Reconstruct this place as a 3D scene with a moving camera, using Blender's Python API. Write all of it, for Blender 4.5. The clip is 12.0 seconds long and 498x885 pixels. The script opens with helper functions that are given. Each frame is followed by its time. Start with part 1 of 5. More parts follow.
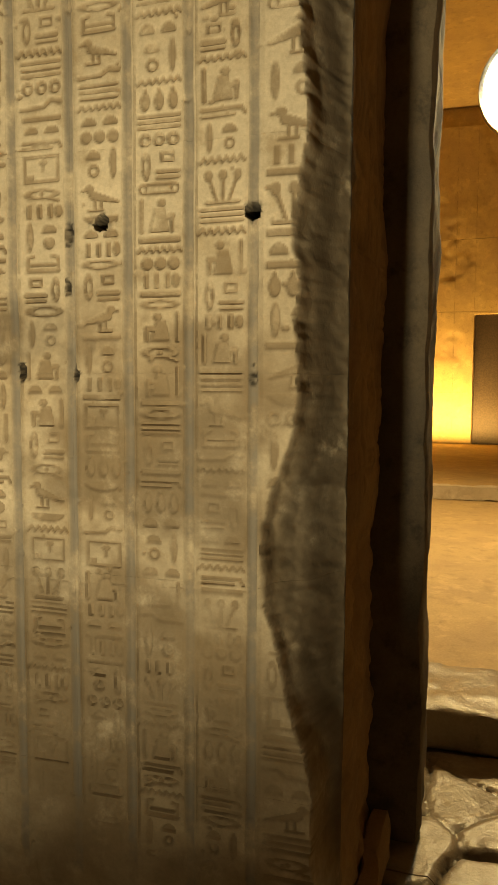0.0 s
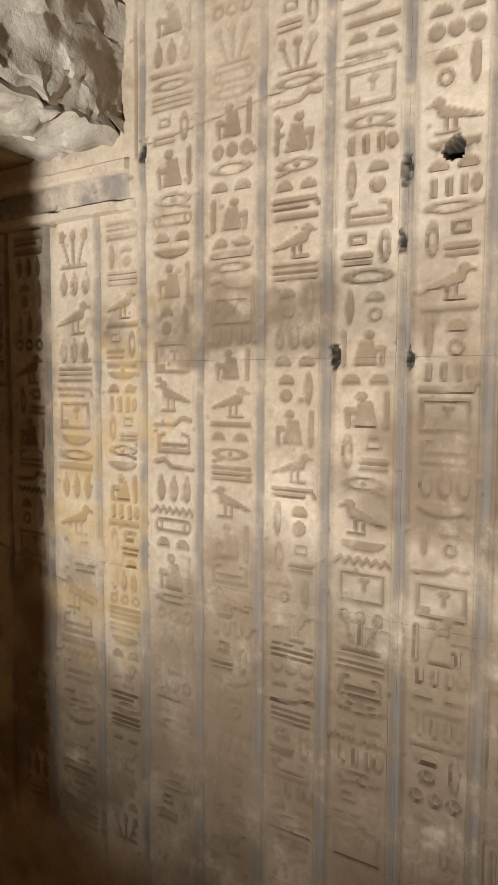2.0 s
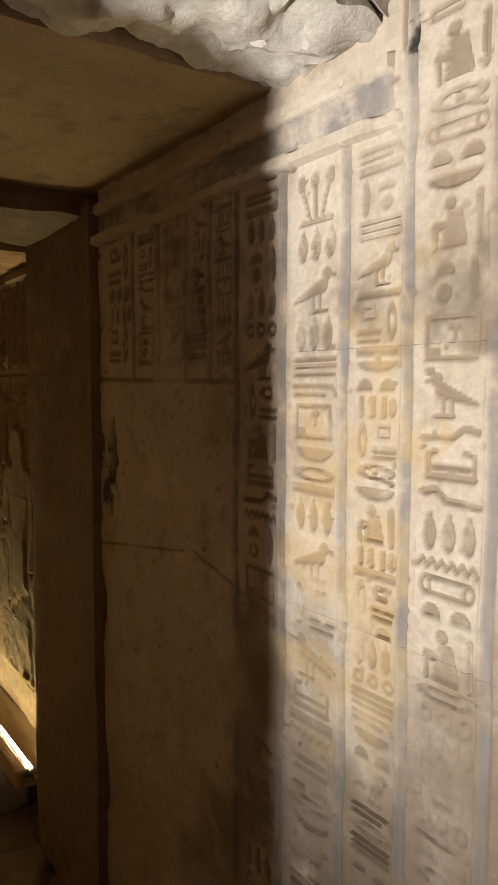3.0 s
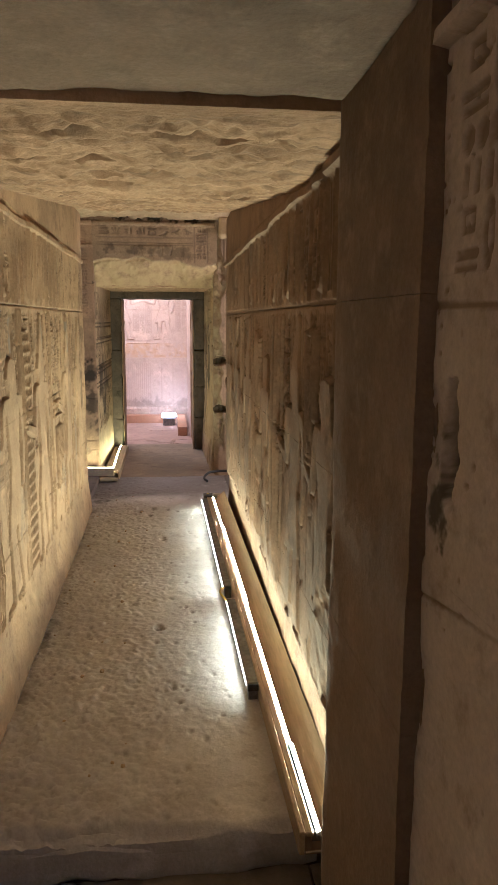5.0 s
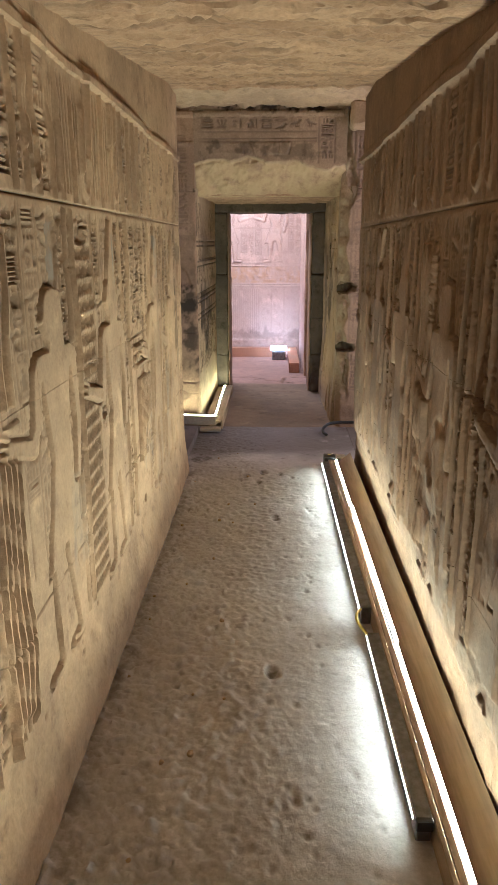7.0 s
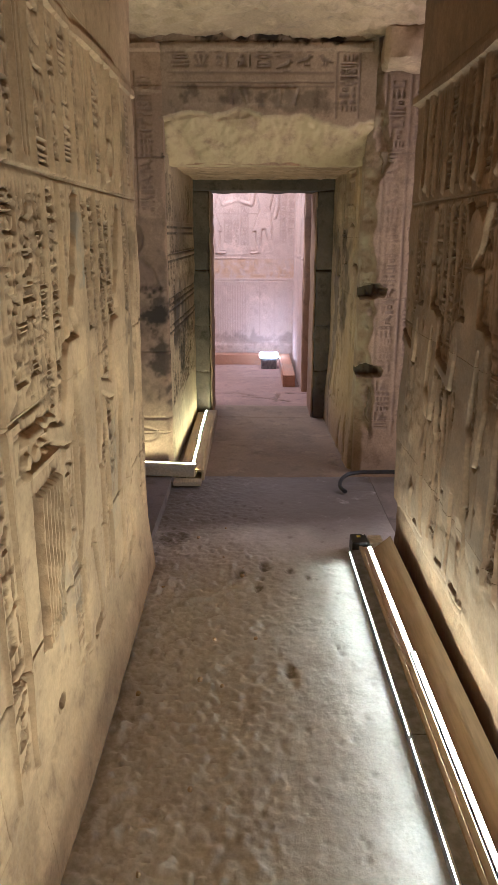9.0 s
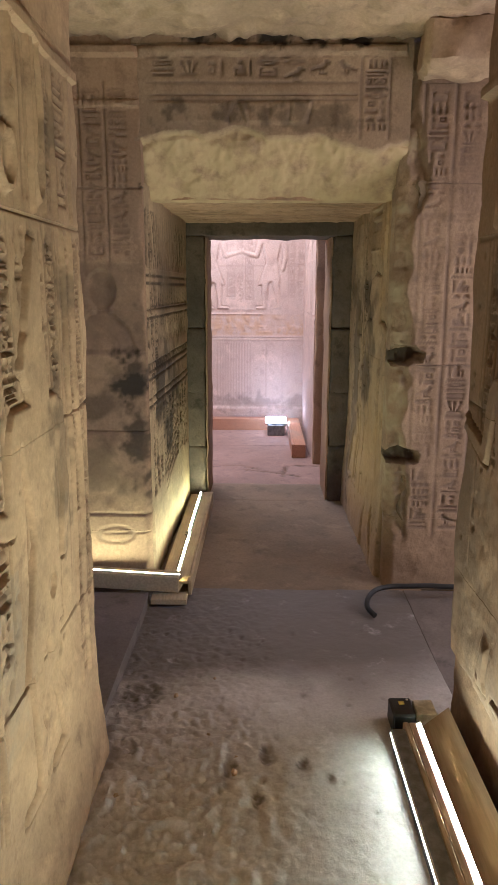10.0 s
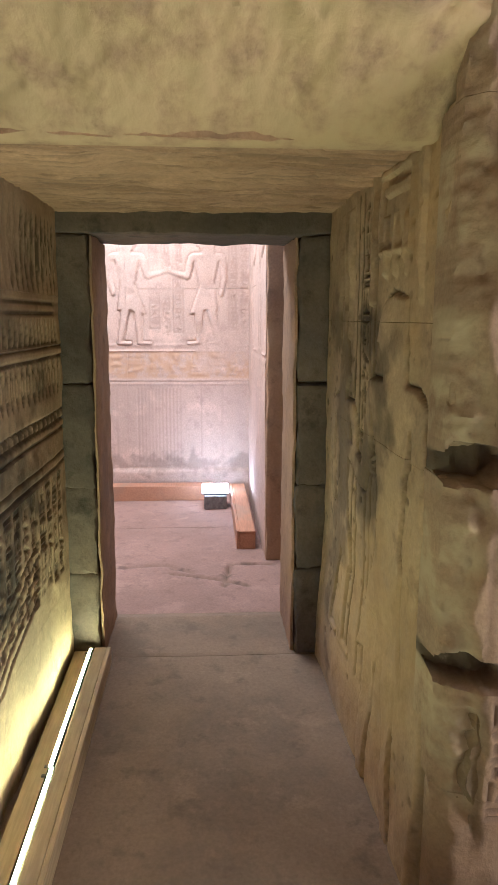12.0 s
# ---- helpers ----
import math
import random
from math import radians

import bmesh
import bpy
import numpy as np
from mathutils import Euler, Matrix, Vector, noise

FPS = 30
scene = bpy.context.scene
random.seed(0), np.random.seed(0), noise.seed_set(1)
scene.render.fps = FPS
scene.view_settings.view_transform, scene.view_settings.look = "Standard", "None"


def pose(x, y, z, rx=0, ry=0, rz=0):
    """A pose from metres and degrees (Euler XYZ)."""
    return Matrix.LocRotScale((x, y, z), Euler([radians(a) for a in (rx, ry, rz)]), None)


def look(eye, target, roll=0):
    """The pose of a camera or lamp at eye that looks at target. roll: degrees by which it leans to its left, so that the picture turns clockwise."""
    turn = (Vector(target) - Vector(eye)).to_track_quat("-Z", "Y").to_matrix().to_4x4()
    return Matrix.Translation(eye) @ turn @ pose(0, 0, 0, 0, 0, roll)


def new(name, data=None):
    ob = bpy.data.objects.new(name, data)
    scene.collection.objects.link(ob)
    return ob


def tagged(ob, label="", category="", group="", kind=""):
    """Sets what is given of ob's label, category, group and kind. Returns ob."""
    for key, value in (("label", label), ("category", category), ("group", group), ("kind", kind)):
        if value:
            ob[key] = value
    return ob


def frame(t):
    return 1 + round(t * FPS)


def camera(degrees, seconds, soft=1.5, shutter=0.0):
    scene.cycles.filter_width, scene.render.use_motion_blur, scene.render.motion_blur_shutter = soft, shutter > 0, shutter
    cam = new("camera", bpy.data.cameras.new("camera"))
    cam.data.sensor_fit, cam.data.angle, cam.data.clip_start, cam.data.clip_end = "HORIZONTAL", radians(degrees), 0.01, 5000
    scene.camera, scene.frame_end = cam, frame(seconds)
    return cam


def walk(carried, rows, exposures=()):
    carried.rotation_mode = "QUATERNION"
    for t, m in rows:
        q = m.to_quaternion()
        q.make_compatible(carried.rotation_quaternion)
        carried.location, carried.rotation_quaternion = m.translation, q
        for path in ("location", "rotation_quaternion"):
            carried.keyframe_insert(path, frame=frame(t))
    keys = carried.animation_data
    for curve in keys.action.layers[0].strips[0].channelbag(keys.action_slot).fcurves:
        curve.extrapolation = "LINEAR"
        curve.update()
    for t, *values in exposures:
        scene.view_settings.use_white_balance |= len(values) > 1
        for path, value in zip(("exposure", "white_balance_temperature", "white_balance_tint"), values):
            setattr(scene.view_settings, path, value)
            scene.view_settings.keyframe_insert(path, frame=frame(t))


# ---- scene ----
cam = camera(38.7, 12.0)
METRES, EYE, TILT, LEAN, TURN = 8.0, 1.5, 0.0, 0.0, 16.4
ROWS = [
    (0.0, 0.0, 0.0, 0.0, 0.02, -4.49, -0.29),
    (0.5, -0.0051, 0.002, -0.0001, 6.91, -4.53, -0.23),
    (1.0, -0.0146, 0.0122, -0.0008, 13.07, -4.54, -0.2),
    (1.5, -0.0284, 0.0297, -0.0004, 15.52, -4.62, -0.31),
    (2.0, -0.0391, 0.0529, -0.0026, 17.59, -4.68, -0.32),
    (2.5, -0.0477, 0.0856, -0.0024, 25.71, -4.91, -0.19),
    (3.0, -0.0666, 0.1106, -0.0044, 38.78, -4.53, -0.13),
    (3.5, -0.0903, 0.1342, -0.0029, 48.13, -4.79, -0.26),
    (5.5, -0.186, 0.2038, -0.0058, 70.32, -11.66, -0.13),
    (6.0, -0.2213, 0.2139, -0.0076, 72.22, -13.06, -0.1),
    (6.5, -0.2632, 0.2217, -0.0119, 74.93, -14.19, -0.12),
    (8.5, -0.4591, 0.2558, -0.0113, 74.22, -18.82, -0.12),
    (9.0, -0.5136, 0.272, -0.014, 74.04, -16.51, -0.11),
    (9.5, -0.5741, 0.2893, -0.0143, 74.76, -13.97, -0.09),
    (10.0, -0.6355, 0.312, -0.0181, 74.72, -12.24, -0.12),
    (10.5, -0.6996, 0.3349, -0.0192, 73.74, -11.12, -0.05),
    (11.0, -0.7618, 0.3522, -0.0187, 72.55, -10.9, -0.07),
    (11.5, -0.8193, 0.3775, -0.0181, 70.61, -10.68, -0.19),
    (12.0, -0.8708, 0.3916, -0.0164, 70.09, -10.02, -0.14),
]
EXPOSURES = [
    (0.0, 0.2, 12000, -8), (0.6, 0.35, 9800, -5), (1.0, 0.52, 6200, 3), (1.3, 0.75, 6200, 6), (2.5, 0.85, 6200, 7),
    (3.0, 1.1, 6000, 8), (3.7, 1.7, 6000, 9), (5.3, 2.05, 4220, 13), (9.0, 1.67, 4200, 14), (10.0, 1.74, 4230, 12), (11.0, 1.87, 4250, 8), (12.0, 2.02, 4250, 5),
]
walk(cam, [(t, pose(0, 0, EYE, TILT, LEAN, TURN) @ pose(METRES * x, METRES * y, METRES * z, 90 + pitch, roll, yaw)) for t, x, y, z, yaw, pitch, roll in ROWS], EXPOSURES)

# ---- world and lamps ----
world = bpy.data.worlds.new("world")
scene.world = world
world.use_nodes = True
sky = world.node_tree.nodes.new("ShaderNodeTexSky")
sky.sky_type, sky.sun_disc = "NISHITA", False
sky.sun_elevation, sky.sun_rotation = radians(60), radians(40)
world.node_tree.links.new(sky.outputs[0], world.node_tree.nodes["Background"].inputs[0])
world.node_tree.nodes["Background"].inputs[1].default_value = 0.1

LED_MAIN, LED_ROPE, LED_PORTAL, FLOOD_FAR = 116.0, 23.0, 62.0, 9.0
LED_COLOUR = (1.0, 0.80, 0.35)


def lamp(name, kind, m, watts, colour, size=0.1, size_y=None, blend=0.5, angle=90):
    data = bpy.data.lights.new(name, kind)
    data.energy, data.color = watts, colour
    if kind == "AREA":
        data.shape = "RECTANGLE"
        data.size, data.size_y = size, size_y or size
    else:
        data.shadow_soft_size = size
    if kind == "SPOT":
        data.spot_size, data.spot_blend = radians(angle), blend
    ob = new(name, data)
    ob.matrix_world = m
    return ob


# floor floodlight in the tall room, aimed up at the inscribed wall
lamp("room_floodlight", "SPOT", look((-0.65, -2.6, -0.05), (-1.2, 1.56, 2.2)), 720, (1.0, 0.94, 0.86), 0.13, None, 1.0, 52)
# warm fill lamp in an unseen, assumed roof opening of the chamber past the doors
lamp("chamber_fill_light", "AREA", pose(-12.9, 0.2, 3.28), 44, (1.0, 0.73, 0.49), 1.6, 1.8)
# unseen fill lamp added in the right arm of the cross passage
lamp("cross_fill_light", "AREA", look((-8.3, 2.86, 1.1), (-8.4, 0.5, 1.1)), 9.0, (1.0, 0.68, 0.41), 0.7, 1.8)
# warm uplights and the white floodlight of the great hall
lamp("hall_uplight", "AREA", look((-1.2, 18.2, 0.3), (-1.2, 19.0, 3.0)), 430, (1.0, 0.60, 0.24), 5.0, 0.2)
lamp("hall_floodlight", "SPOT", look((0.35, 8.8, 4.9), (0.2, 7.2, 0.0)), 1150, (1.0, 0.72, 0.43), 0.2, None, 0.7, 165)

# ---- materials ----
def nodes_of(name):
    m = bpy.data.materials.new(name)
    m.use_nodes = True
    return m, m.node_tree.nodes, m.node_tree.links, m.node_tree.nodes["Principled BSDF"]


def noise_node(n, l, coord, scale, detail=5.0, rough=0.6, stretch=None):
    t = n.new("ShaderNodeTexNoise")
    t.inputs["Scale"].default_value, t.inputs["Detail"].default_value, t.inputs["Roughness"].default_value = scale, detail, rough
    if stretch:
        mp = n.new("ShaderNodeMapping")
        mp.inputs["Scale"].default_value = stretch
        l.new(coord, mp.inputs["Vector"])
        coord = mp.outputs[0]
    l.new(coord, t.inputs["Vector"])
    return t.outputs["Fac"]


def ramp(n, l, fac, lo, hi):
    r = n.new("ShaderNodeMapRange")
    r.interpolation_type = "SMOOTHSTEP"
    r.inputs["From Min"].default_value, r.inputs["From Max"].default_value = lo, hi
    l.new(fac, r.inputs["Value"])
    return r.outputs[0]


def times(n, l, a, b):
    m = n.new("ShaderNodeMath")
    m.operation = "MULTIPLY"
    l.new(a, m.inputs[0])
    if isinstance(b, float):
        m.inputs[1].default_value = b
    else:
        l.new(b, m.inputs[1])
    return m.outputs[0]


def mixed(n, l, fac, a, b, kind="MIX"):
    m = n.new("ShaderNodeMix")
    m.data_type, m.blend_type = "RGBA", kind
    if isinstance(fac, float):
        m.inputs["Factor"].default_value = fac
    else:
        l.new(fac, m.inputs["Factor"])
    for socket, v in ((m.inputs["A"], a), (m.inputs["B"], b)):
        if isinstance(v, tuple):
            socket.default_value = (*v, 1)
        else:
            l.new(v, socket)
    return m.outputs["Result"]


def stone(name, main, second, spot, paint=(0.2, 0.21, 0.24), tint=(0.2, 0.14, 0.09), tint_amount=0.6, grain=70.0, bump=0.35,
          rough=0.88, stretch=None, soot=(0.025, 0.02, 0.018)):
    """Weathered stone: two large tones, small spots, fine grain; traces of paint, dirt and painted shade in cuts, and
    soot from mesh attributes.
    """
    m, n, l, b = nodes_of(name)
    co = n.new("ShaderNodeTexCoord").outputs["Object"]
    big = noise_node(n, l, co, 1.6, 6.0, 0.62, stretch)
    mid = noise_node(n, l, co, 9.0, 6.0, 0.65, stretch)
    fine = noise_node(n, l, co, grain, 4.0, 0.7)
    col = mixed(n, l, ramp(n, l, big, 0.40, 0.62), main, second)
    col = mixed(n, l, times(n, l, ramp(n, l, mid, 0.50, 0.72), 0.8), col, spot)
    vein = noise_node(n, l, co, 3.6, 8.0, 0.7)
    col = mixed(n, l, times(n, l, ramp(n, l, vein, 0.54, 0.66), 0.45), col, tuple(min(0.9, 1.35 * v) for v in main))
    grey = n.new("ShaderNodeMapRange")
    grey.inputs["From Min"].default_value, grey.inputs["From Max"].default_value = 0.25, 0.75
    grey.inputs["To Min"].default_value, grey.inputs["To Max"].default_value = 0.84, 1.14
    l.new(fine, grey.inputs["Value"])
    rgb = n.new("ShaderNodeCombineColor")
    for k in range(3):
        l.new(grey.outputs[0], rgb.inputs[k])
    col = mixed(n, l, 1.0, col, rgb.outputs[0], "MULTIPLY")
    for attr, colour, amount, lo, hi in (("tint", tint, tint_amount, 0.22, 0.5), ("paint", paint, 0.85, 0.34, 0.58), ("ochre", (0.52, 0.35, 0.13), 0.6, 0.25, 0.55), ("soot", soot, 0.93, 0.20, 0.40)):
        a = n.new("ShaderNodeAttribute")
        a.attribute_name = attr
        worn = ramp(n, l, mid, lo, hi)
        col = mixed(n, l, times(n, l, times(n, l, a.outputs["Fac"], worn), amount), col, colour)
    l.new(col, b.inputs["Base Color"])
    b.inputs["Roughness"].default_value = rough
    b.inputs["Specular IOR Level"].default_value = 0.3
    for src, dist in ((mid, 0.012), (fine, 0.002)):
        bp = n.new("ShaderNodeBump")
        bp.inputs["Strength"].default_value, bp.inputs["Distance"].default_value = bump, dist
        l.new(src, bp.inputs["Height"])
        if b.inputs["Normal"].is_linked:
            l.new(b.inputs["Normal"].links[0].from_socket, bp.inputs["Normal"])
        l.new(bp.outputs[0], b.inputs["Normal"])
    return m


def glow(name, colour, strength):
    m, n, l, b = nodes_of(name)
    b.inputs["Base Color"].default_value = (0.8, 0.8, 0.75, 1)
    b.inputs["Emission Color"].default_value = (*colour, 1)
    b.inputs["Emission Strength"].default_value = strength
    return m


def simple(name, colour, rough, metal=0.0, scale=30.0, vary=0.25):
    m, n, l, b = nodes_of(name)
    co = n.new("ShaderNodeTexCoord").outputs["Object"]
    f = noise_node(n, l, co, scale, 4.0, 0.6)
    dark = tuple(c * (1 - vary) for c in colour)
    light = tuple(min(1, c * (1 + vary)) for c in colour)
    l.new(mixed(n, l, ramp(n, l, f, 0.3, 0.7), dark, light), b.inputs["Base Color"])
    b.inputs["Roughness"].default_value, b.inputs["Metallic"].default_value = rough, metal
    return m


def wood(name, colour):
    m, n, l, b = nodes_of(name)
    co = n.new("ShaderNodeTexCoord").outputs["Object"]
    f = noise_node(n, l, co, 6.0, 5.0, 0.6, (1.0, 14.0, 14.0))
    g = noise_node(n, l, co, 2.5, 3.0, 0.6)
    dark = tuple(c * 0.8 for c in colour)
    col = mixed(n, l, ramp(n, l, f, 0.35, 0.65), dark, colour)
    col = mixed(n, l, times(n, l, ramp(n, l, g, 0.5, 0.7), 0.5), col, (0.3, 0.24, 0.17))
    l.new(col, b.inputs["Base Color"])
    b.inputs["Roughness"].default_value = 0.6
    bp = n.new("ShaderNodeBump")
    bp.inputs["Strength"].default_value, bp.inputs["Distance"].default_value = 0.3, 0.002
    l.new(f, bp.inputs["Height"])
    l.new(bp.outputs[0], b.inputs["Normal"])
    return m


M_TEXT = stone("inscribed_limestone", (0.54, 0.45, 0.355), (0.43, 0.34, 0.25), (0.35, 0.265, 0.185), (0.21, 0.19, 0.175), (0.19, 0.13, 0.08), 0.72, bump=0.45)
# left and right corridor stone: the right side's weaker light is in its darker brown
M_LEFT = stone("lit_side_sandstone", (0.47, 0.325, 0.19), (0.33, 0.225, 0.135), (0.25, 0.165, 0.10), (0.26, 0.235, 0.205), (0.16, 0.105, 0.065), 0.58, bump=0.6)
M_RIGHT = stone("dim_side_sandstone", (0.255, 0.172, 0.105), (0.18, 0.125, 0.085), (0.30, 0.205, 0.125), (0.15, 0.14, 0.15), (0.12, 0.085, 0.06), 0.7, bump=0.6)
M_REVEAL = stone("reveal_sandstone", (0.44, 0.33, 0.19), (0.33, 0.245, 0.15), (0.24, 0.175, 0.11), (0.30, 0.265, 0.225), (0.10, 0.075, 0.05), 0.9, bump=0.6)
M_PORTAL = stone("portal_sandstone", (0.38, 0.255, 0.15), (0.30, 0.20, 0.125), (0.22, 0.145, 0.09), (0.08, 0.10, 0.10), (0.15, 0.10, 0.07), 0.45)
M_MUD = stone("brown_broken_core", (0.23, 0.16, 0.105), (0.17, 0.12, 0.08), (0.28, 0.205, 0.14), bump=0.8)
M_BREAK = stone("broken_stone", (0.46, 0.34, 0.21), (0.36, 0.265, 0.17), (0.26, 0.19, 0.13), bump=0.6)
M_CEIL = stone("ceiling_slab_stone", (0.45, 0.30, 0.175), (0.32, 0.205, 0.115), (0.20, 0.13, 0.075), bump=1.0, stretch=(3.0, 1.0, 1.0))
M_FLOOR = stone("trodden_floor_stone", (0.58, 0.55, 0.53), (0.49, 0.455, 0.43), (0.40, 0.36, 0.335), (0.045, 0.037, 0.032), (0.16, 0.13, 0.11), 0.75, bump=0.75, grain=85.0, rough=0.5, soot=(0.15, 0.13, 0.12))
M_PALEBREAK = stone("pale_broken_limestone", (0.52, 0.47, 0.40), (0.43, 0.38, 0.32), (0.32, 0.27, 0.215), bump=0.9, grain=45.0)
M_ROOMFLOOR = stone("worn_glossy_paving", (0.29, 0.24, 0.19), (0.22, 0.18, 0.14), (0.15, 0.12, 0.095), bump=0.8, grain=40.0, rough=0.34)
M_LINTEL = stone("broken_lintel_stone", (0.35, 0.25, 0.155), (0.275, 0.195, 0.125), (0.20, 0.14, 0.09), (0.44, 0.36, 0.23), (0.14, 0.10, 0.08), 0.6, bump=0.7)
M_DARKFLOOR = stone("dark_floor_slab", (0.20, 0.17, 0.155), (0.165, 0.14, 0.125), (0.12, 0.105, 0.095), bump=0.35)
M_PORTFLOOR = stone("brown_floor_slab", (0.28, 0.205, 0.13), (0.22, 0.165, 0.11), (0.17, 0.125, 0.085), bump=0.3)
M_FRAME = stone("blackened_door_stone", (0.105, 0.085, 0.07), (0.17, 0.13, 0.095), (0.05, 0.043, 0.037), bump=0.8)
M_FAR = stone("pink_lit_sandstone", (0.56, 0.42, 0.33), (0.50, 0.38, 0.30), (0.44, 0.32, 0.25), (0.52, 0.33, 0.17), (0.36, 0.25, 0.19), 0.5)
M_FARFLOOR = stone("worn_pink_slab", (0.33, 0.215, 0.165), (0.28, 0.185, 0.14), (0.23, 0.15, 0.115), bump=0.35)
# kept pale so that the room's unseen walls bounce light into dim parts
M_BOUNCE = stone("pale_bounce_stone", (0.55, 0.44, 0.335), (0.47, 0.37, 0.28), (0.38, 0.29, 0.21), bump=0.5)
M_HALL = stone("hall_block_stone", (0.50, 0.38, 0.24), (0.44, 0.33, 0.22), (0.36, 0.27, 0.18))
M_WOOD = wood("orange_brown_plank", (0.38, 0.285, 0.18))
M_PALEWOOD = wood("pale_pine_plank", (0.52, 0.42, 0.24))
M_PINKWOOD = wood("red_brown_board", (0.46, 0.24, 0.13))
M_LED = glow("led_diffuser", LED_COLOUR, LED_MAIN)
M_ROPE = glow("led_rope_light", (1.0, 0.84, 0.45), LED_ROPE)
M_LEDP = glow("portal_led_diffuser", (1.0, 0.80, 0.29), LED_PORTAL)
M_FLOODGLOW = glow("floodlight_lens", (1.0, 0.95, 0.90), FLOOD_FAR)
M_BLACK = simple("black_rubber", (0.02, 0.02, 0.022), 0.45)
M_GREYBOX = simple("grey_metal_housing", (0.20, 0.195, 0.19), 0.5, 0.6)
M_WHITE = simple("white_plastic", (0.72, 0.68, 0.58), 0.5)
M_YELLOW = simple("yellow_tape", (0.62, 0.50, 0.06), 0.5)
M_DOORDARK = simple("dark_door_wood", (0.05, 0.035, 0.03), 0.6)


# ---- building helpers ----
def part(name, bm, material, parent=None, label=""):
    """One mesh object from a bmesh, under a thing or a part."""
    me = bpy.data.meshes.new(name)
    bm.to_mesh(me)
    bm.free()
    me.materials.append(material)
    ob = new(name, me)
    if parent:
        ob.parent = parent
    if label:
        ob["label"] = label
    return ob


def block(x0, x1, y0, y1, z0, z1, bevel=0.004):
    bm = bmesh.new()
    bmesh.ops.create_cube(bm, size=1.0)
    for v in bm.verts:
        v.co = Vector(((x0 + x1) / 2 + v.co.x * (x1 - x0), (y0 + y1) / 2 + v.co.y * (y1 - y0), (z0 + z1) / 2 + v.co.z * (z1 - z0)))
    if bevel:
        bmesh.ops.bevel(bm, geom=bm.edges[:], offset=bevel, segments=1, affect="EDGES")
    return bm


def tube(points, radius, sides=8):
    """A bmesh tube along points."""
    bm, rings = bmesh.new(), []
    pts = [Vector(p) for p in points]
    for i, p in enumerate(pts):
        d = (pts[min(i + 1, len(pts) - 1)] - pts[max(i - 1, 0)]).normalized()
        a = d.cross(Vector((0, 0, 1)) if abs(d.z) < 0.9 else Vector((1, 0, 0))).normalized()
        c = d.cross(a)
        rings.append([bm.verts.new(p + radius * (math.cos(k * math.tau / sides) * a + math.sin(k * math.tau / sides) * c)) for k in range(sides)])
    for r, q in zip(rings, rings[1:]):
        for k in range(sides):
            bm.faces.new((r[k], r[(k + 1) % sides], q[(k + 1) % sides], q[k]))
    bm.faces.new(rings[0][::-1])
    bm.faces.new(rings[-1])
    bmesh.ops.recalc_face_normals(bm, faces=bm.faces[:])
    return bm


def spline(points, steps=6):
    """Points of a smooth curve through the given ones."""
    p = [Vector(q) for q in points]
    p = [2 * p[0] - p[1]] + p + [2 * p[-1] - p[-2]]
    out = []
    for a, b, c, d in zip(p, p[1:], p[2:], p[3:]):
        for k in range(steps):
            u = k / steps
            out.append(0.5 * (2 * b + (c - a) * u + (2 * a - 5 * b + 4 * c - d) * u * u + (3 * b - 3 * c + d - a) * u ** 3))
    return out + [p[-2]]


def structure(ob, label, category):
    return tagged(ob, label, category, kind="structure")


def backing(name, x0, x1, y0, y1, z0, z1, mat, label, category="wall"):
    return structure(part(name, block(x0, x1, y0, y1, z0, z1, 0), mat), label, category)


def value_noise(S, T, cell, seed):
    """Smooth lattice noise in -1..1 at the places S, T."""
    rng = np.random.default_rng(seed)
    a, b = S / cell, T / cell
    a, b = a - a.min(), b - b.min()
    g = rng.uniform(-1, 1, (int(a.max()) + 3, int(b.max()) + 3))
    i, j = a.astype(int), b.astype(int)
    f, h = a - i, b - j
    f, h = f * f * (3 - 2 * f), h * h * (3 - 2 * h)
    return (g[i, j] * (1 - f) + g[i + 1, j] * f) * (1 - h) + (g[i, j + 1] * (1 - f) + g[i + 1, j + 1] * f) * h


def fractal(S, T, cell, seed, octaves=4, fall=0.5):
    out, amp = np.zeros_like(S), 1.0
    for k in range(octaves):
        out += amp * value_noise(S, T, cell / 2 ** k, seed + 17 * k)
        amp *= fall
    return out


def smooth(x, lo, hi):
    t = np.clip((x - lo) / (hi - lo), 0, 1)
    return t * t * (3 - 2 * t)


ROW_HALF = {"mouth": 0.2, "water": 0.17, "bar": 0.11, "bars": 0.3, "arm": 0.22, "ring": 0.24, "basket": 0.22, "reed": 0.62, "bird": 0.6, "court": 0.58, "seated": 0.66,
            "discs": 0.26, "jars": 0.46, "arms": 0.4, "bush": 0.66, "loaves": 0.24, "snake": 0.26, "rods": 0.6, "eye": 0.3, "strokes": 0.3}
ROW_KINDS = tuple(ROW_HALF) + ("mouth", "water", "bar", "bars", "bird", "bird", "reed", "reed", "rods", "seated", "loaves", "strokes")


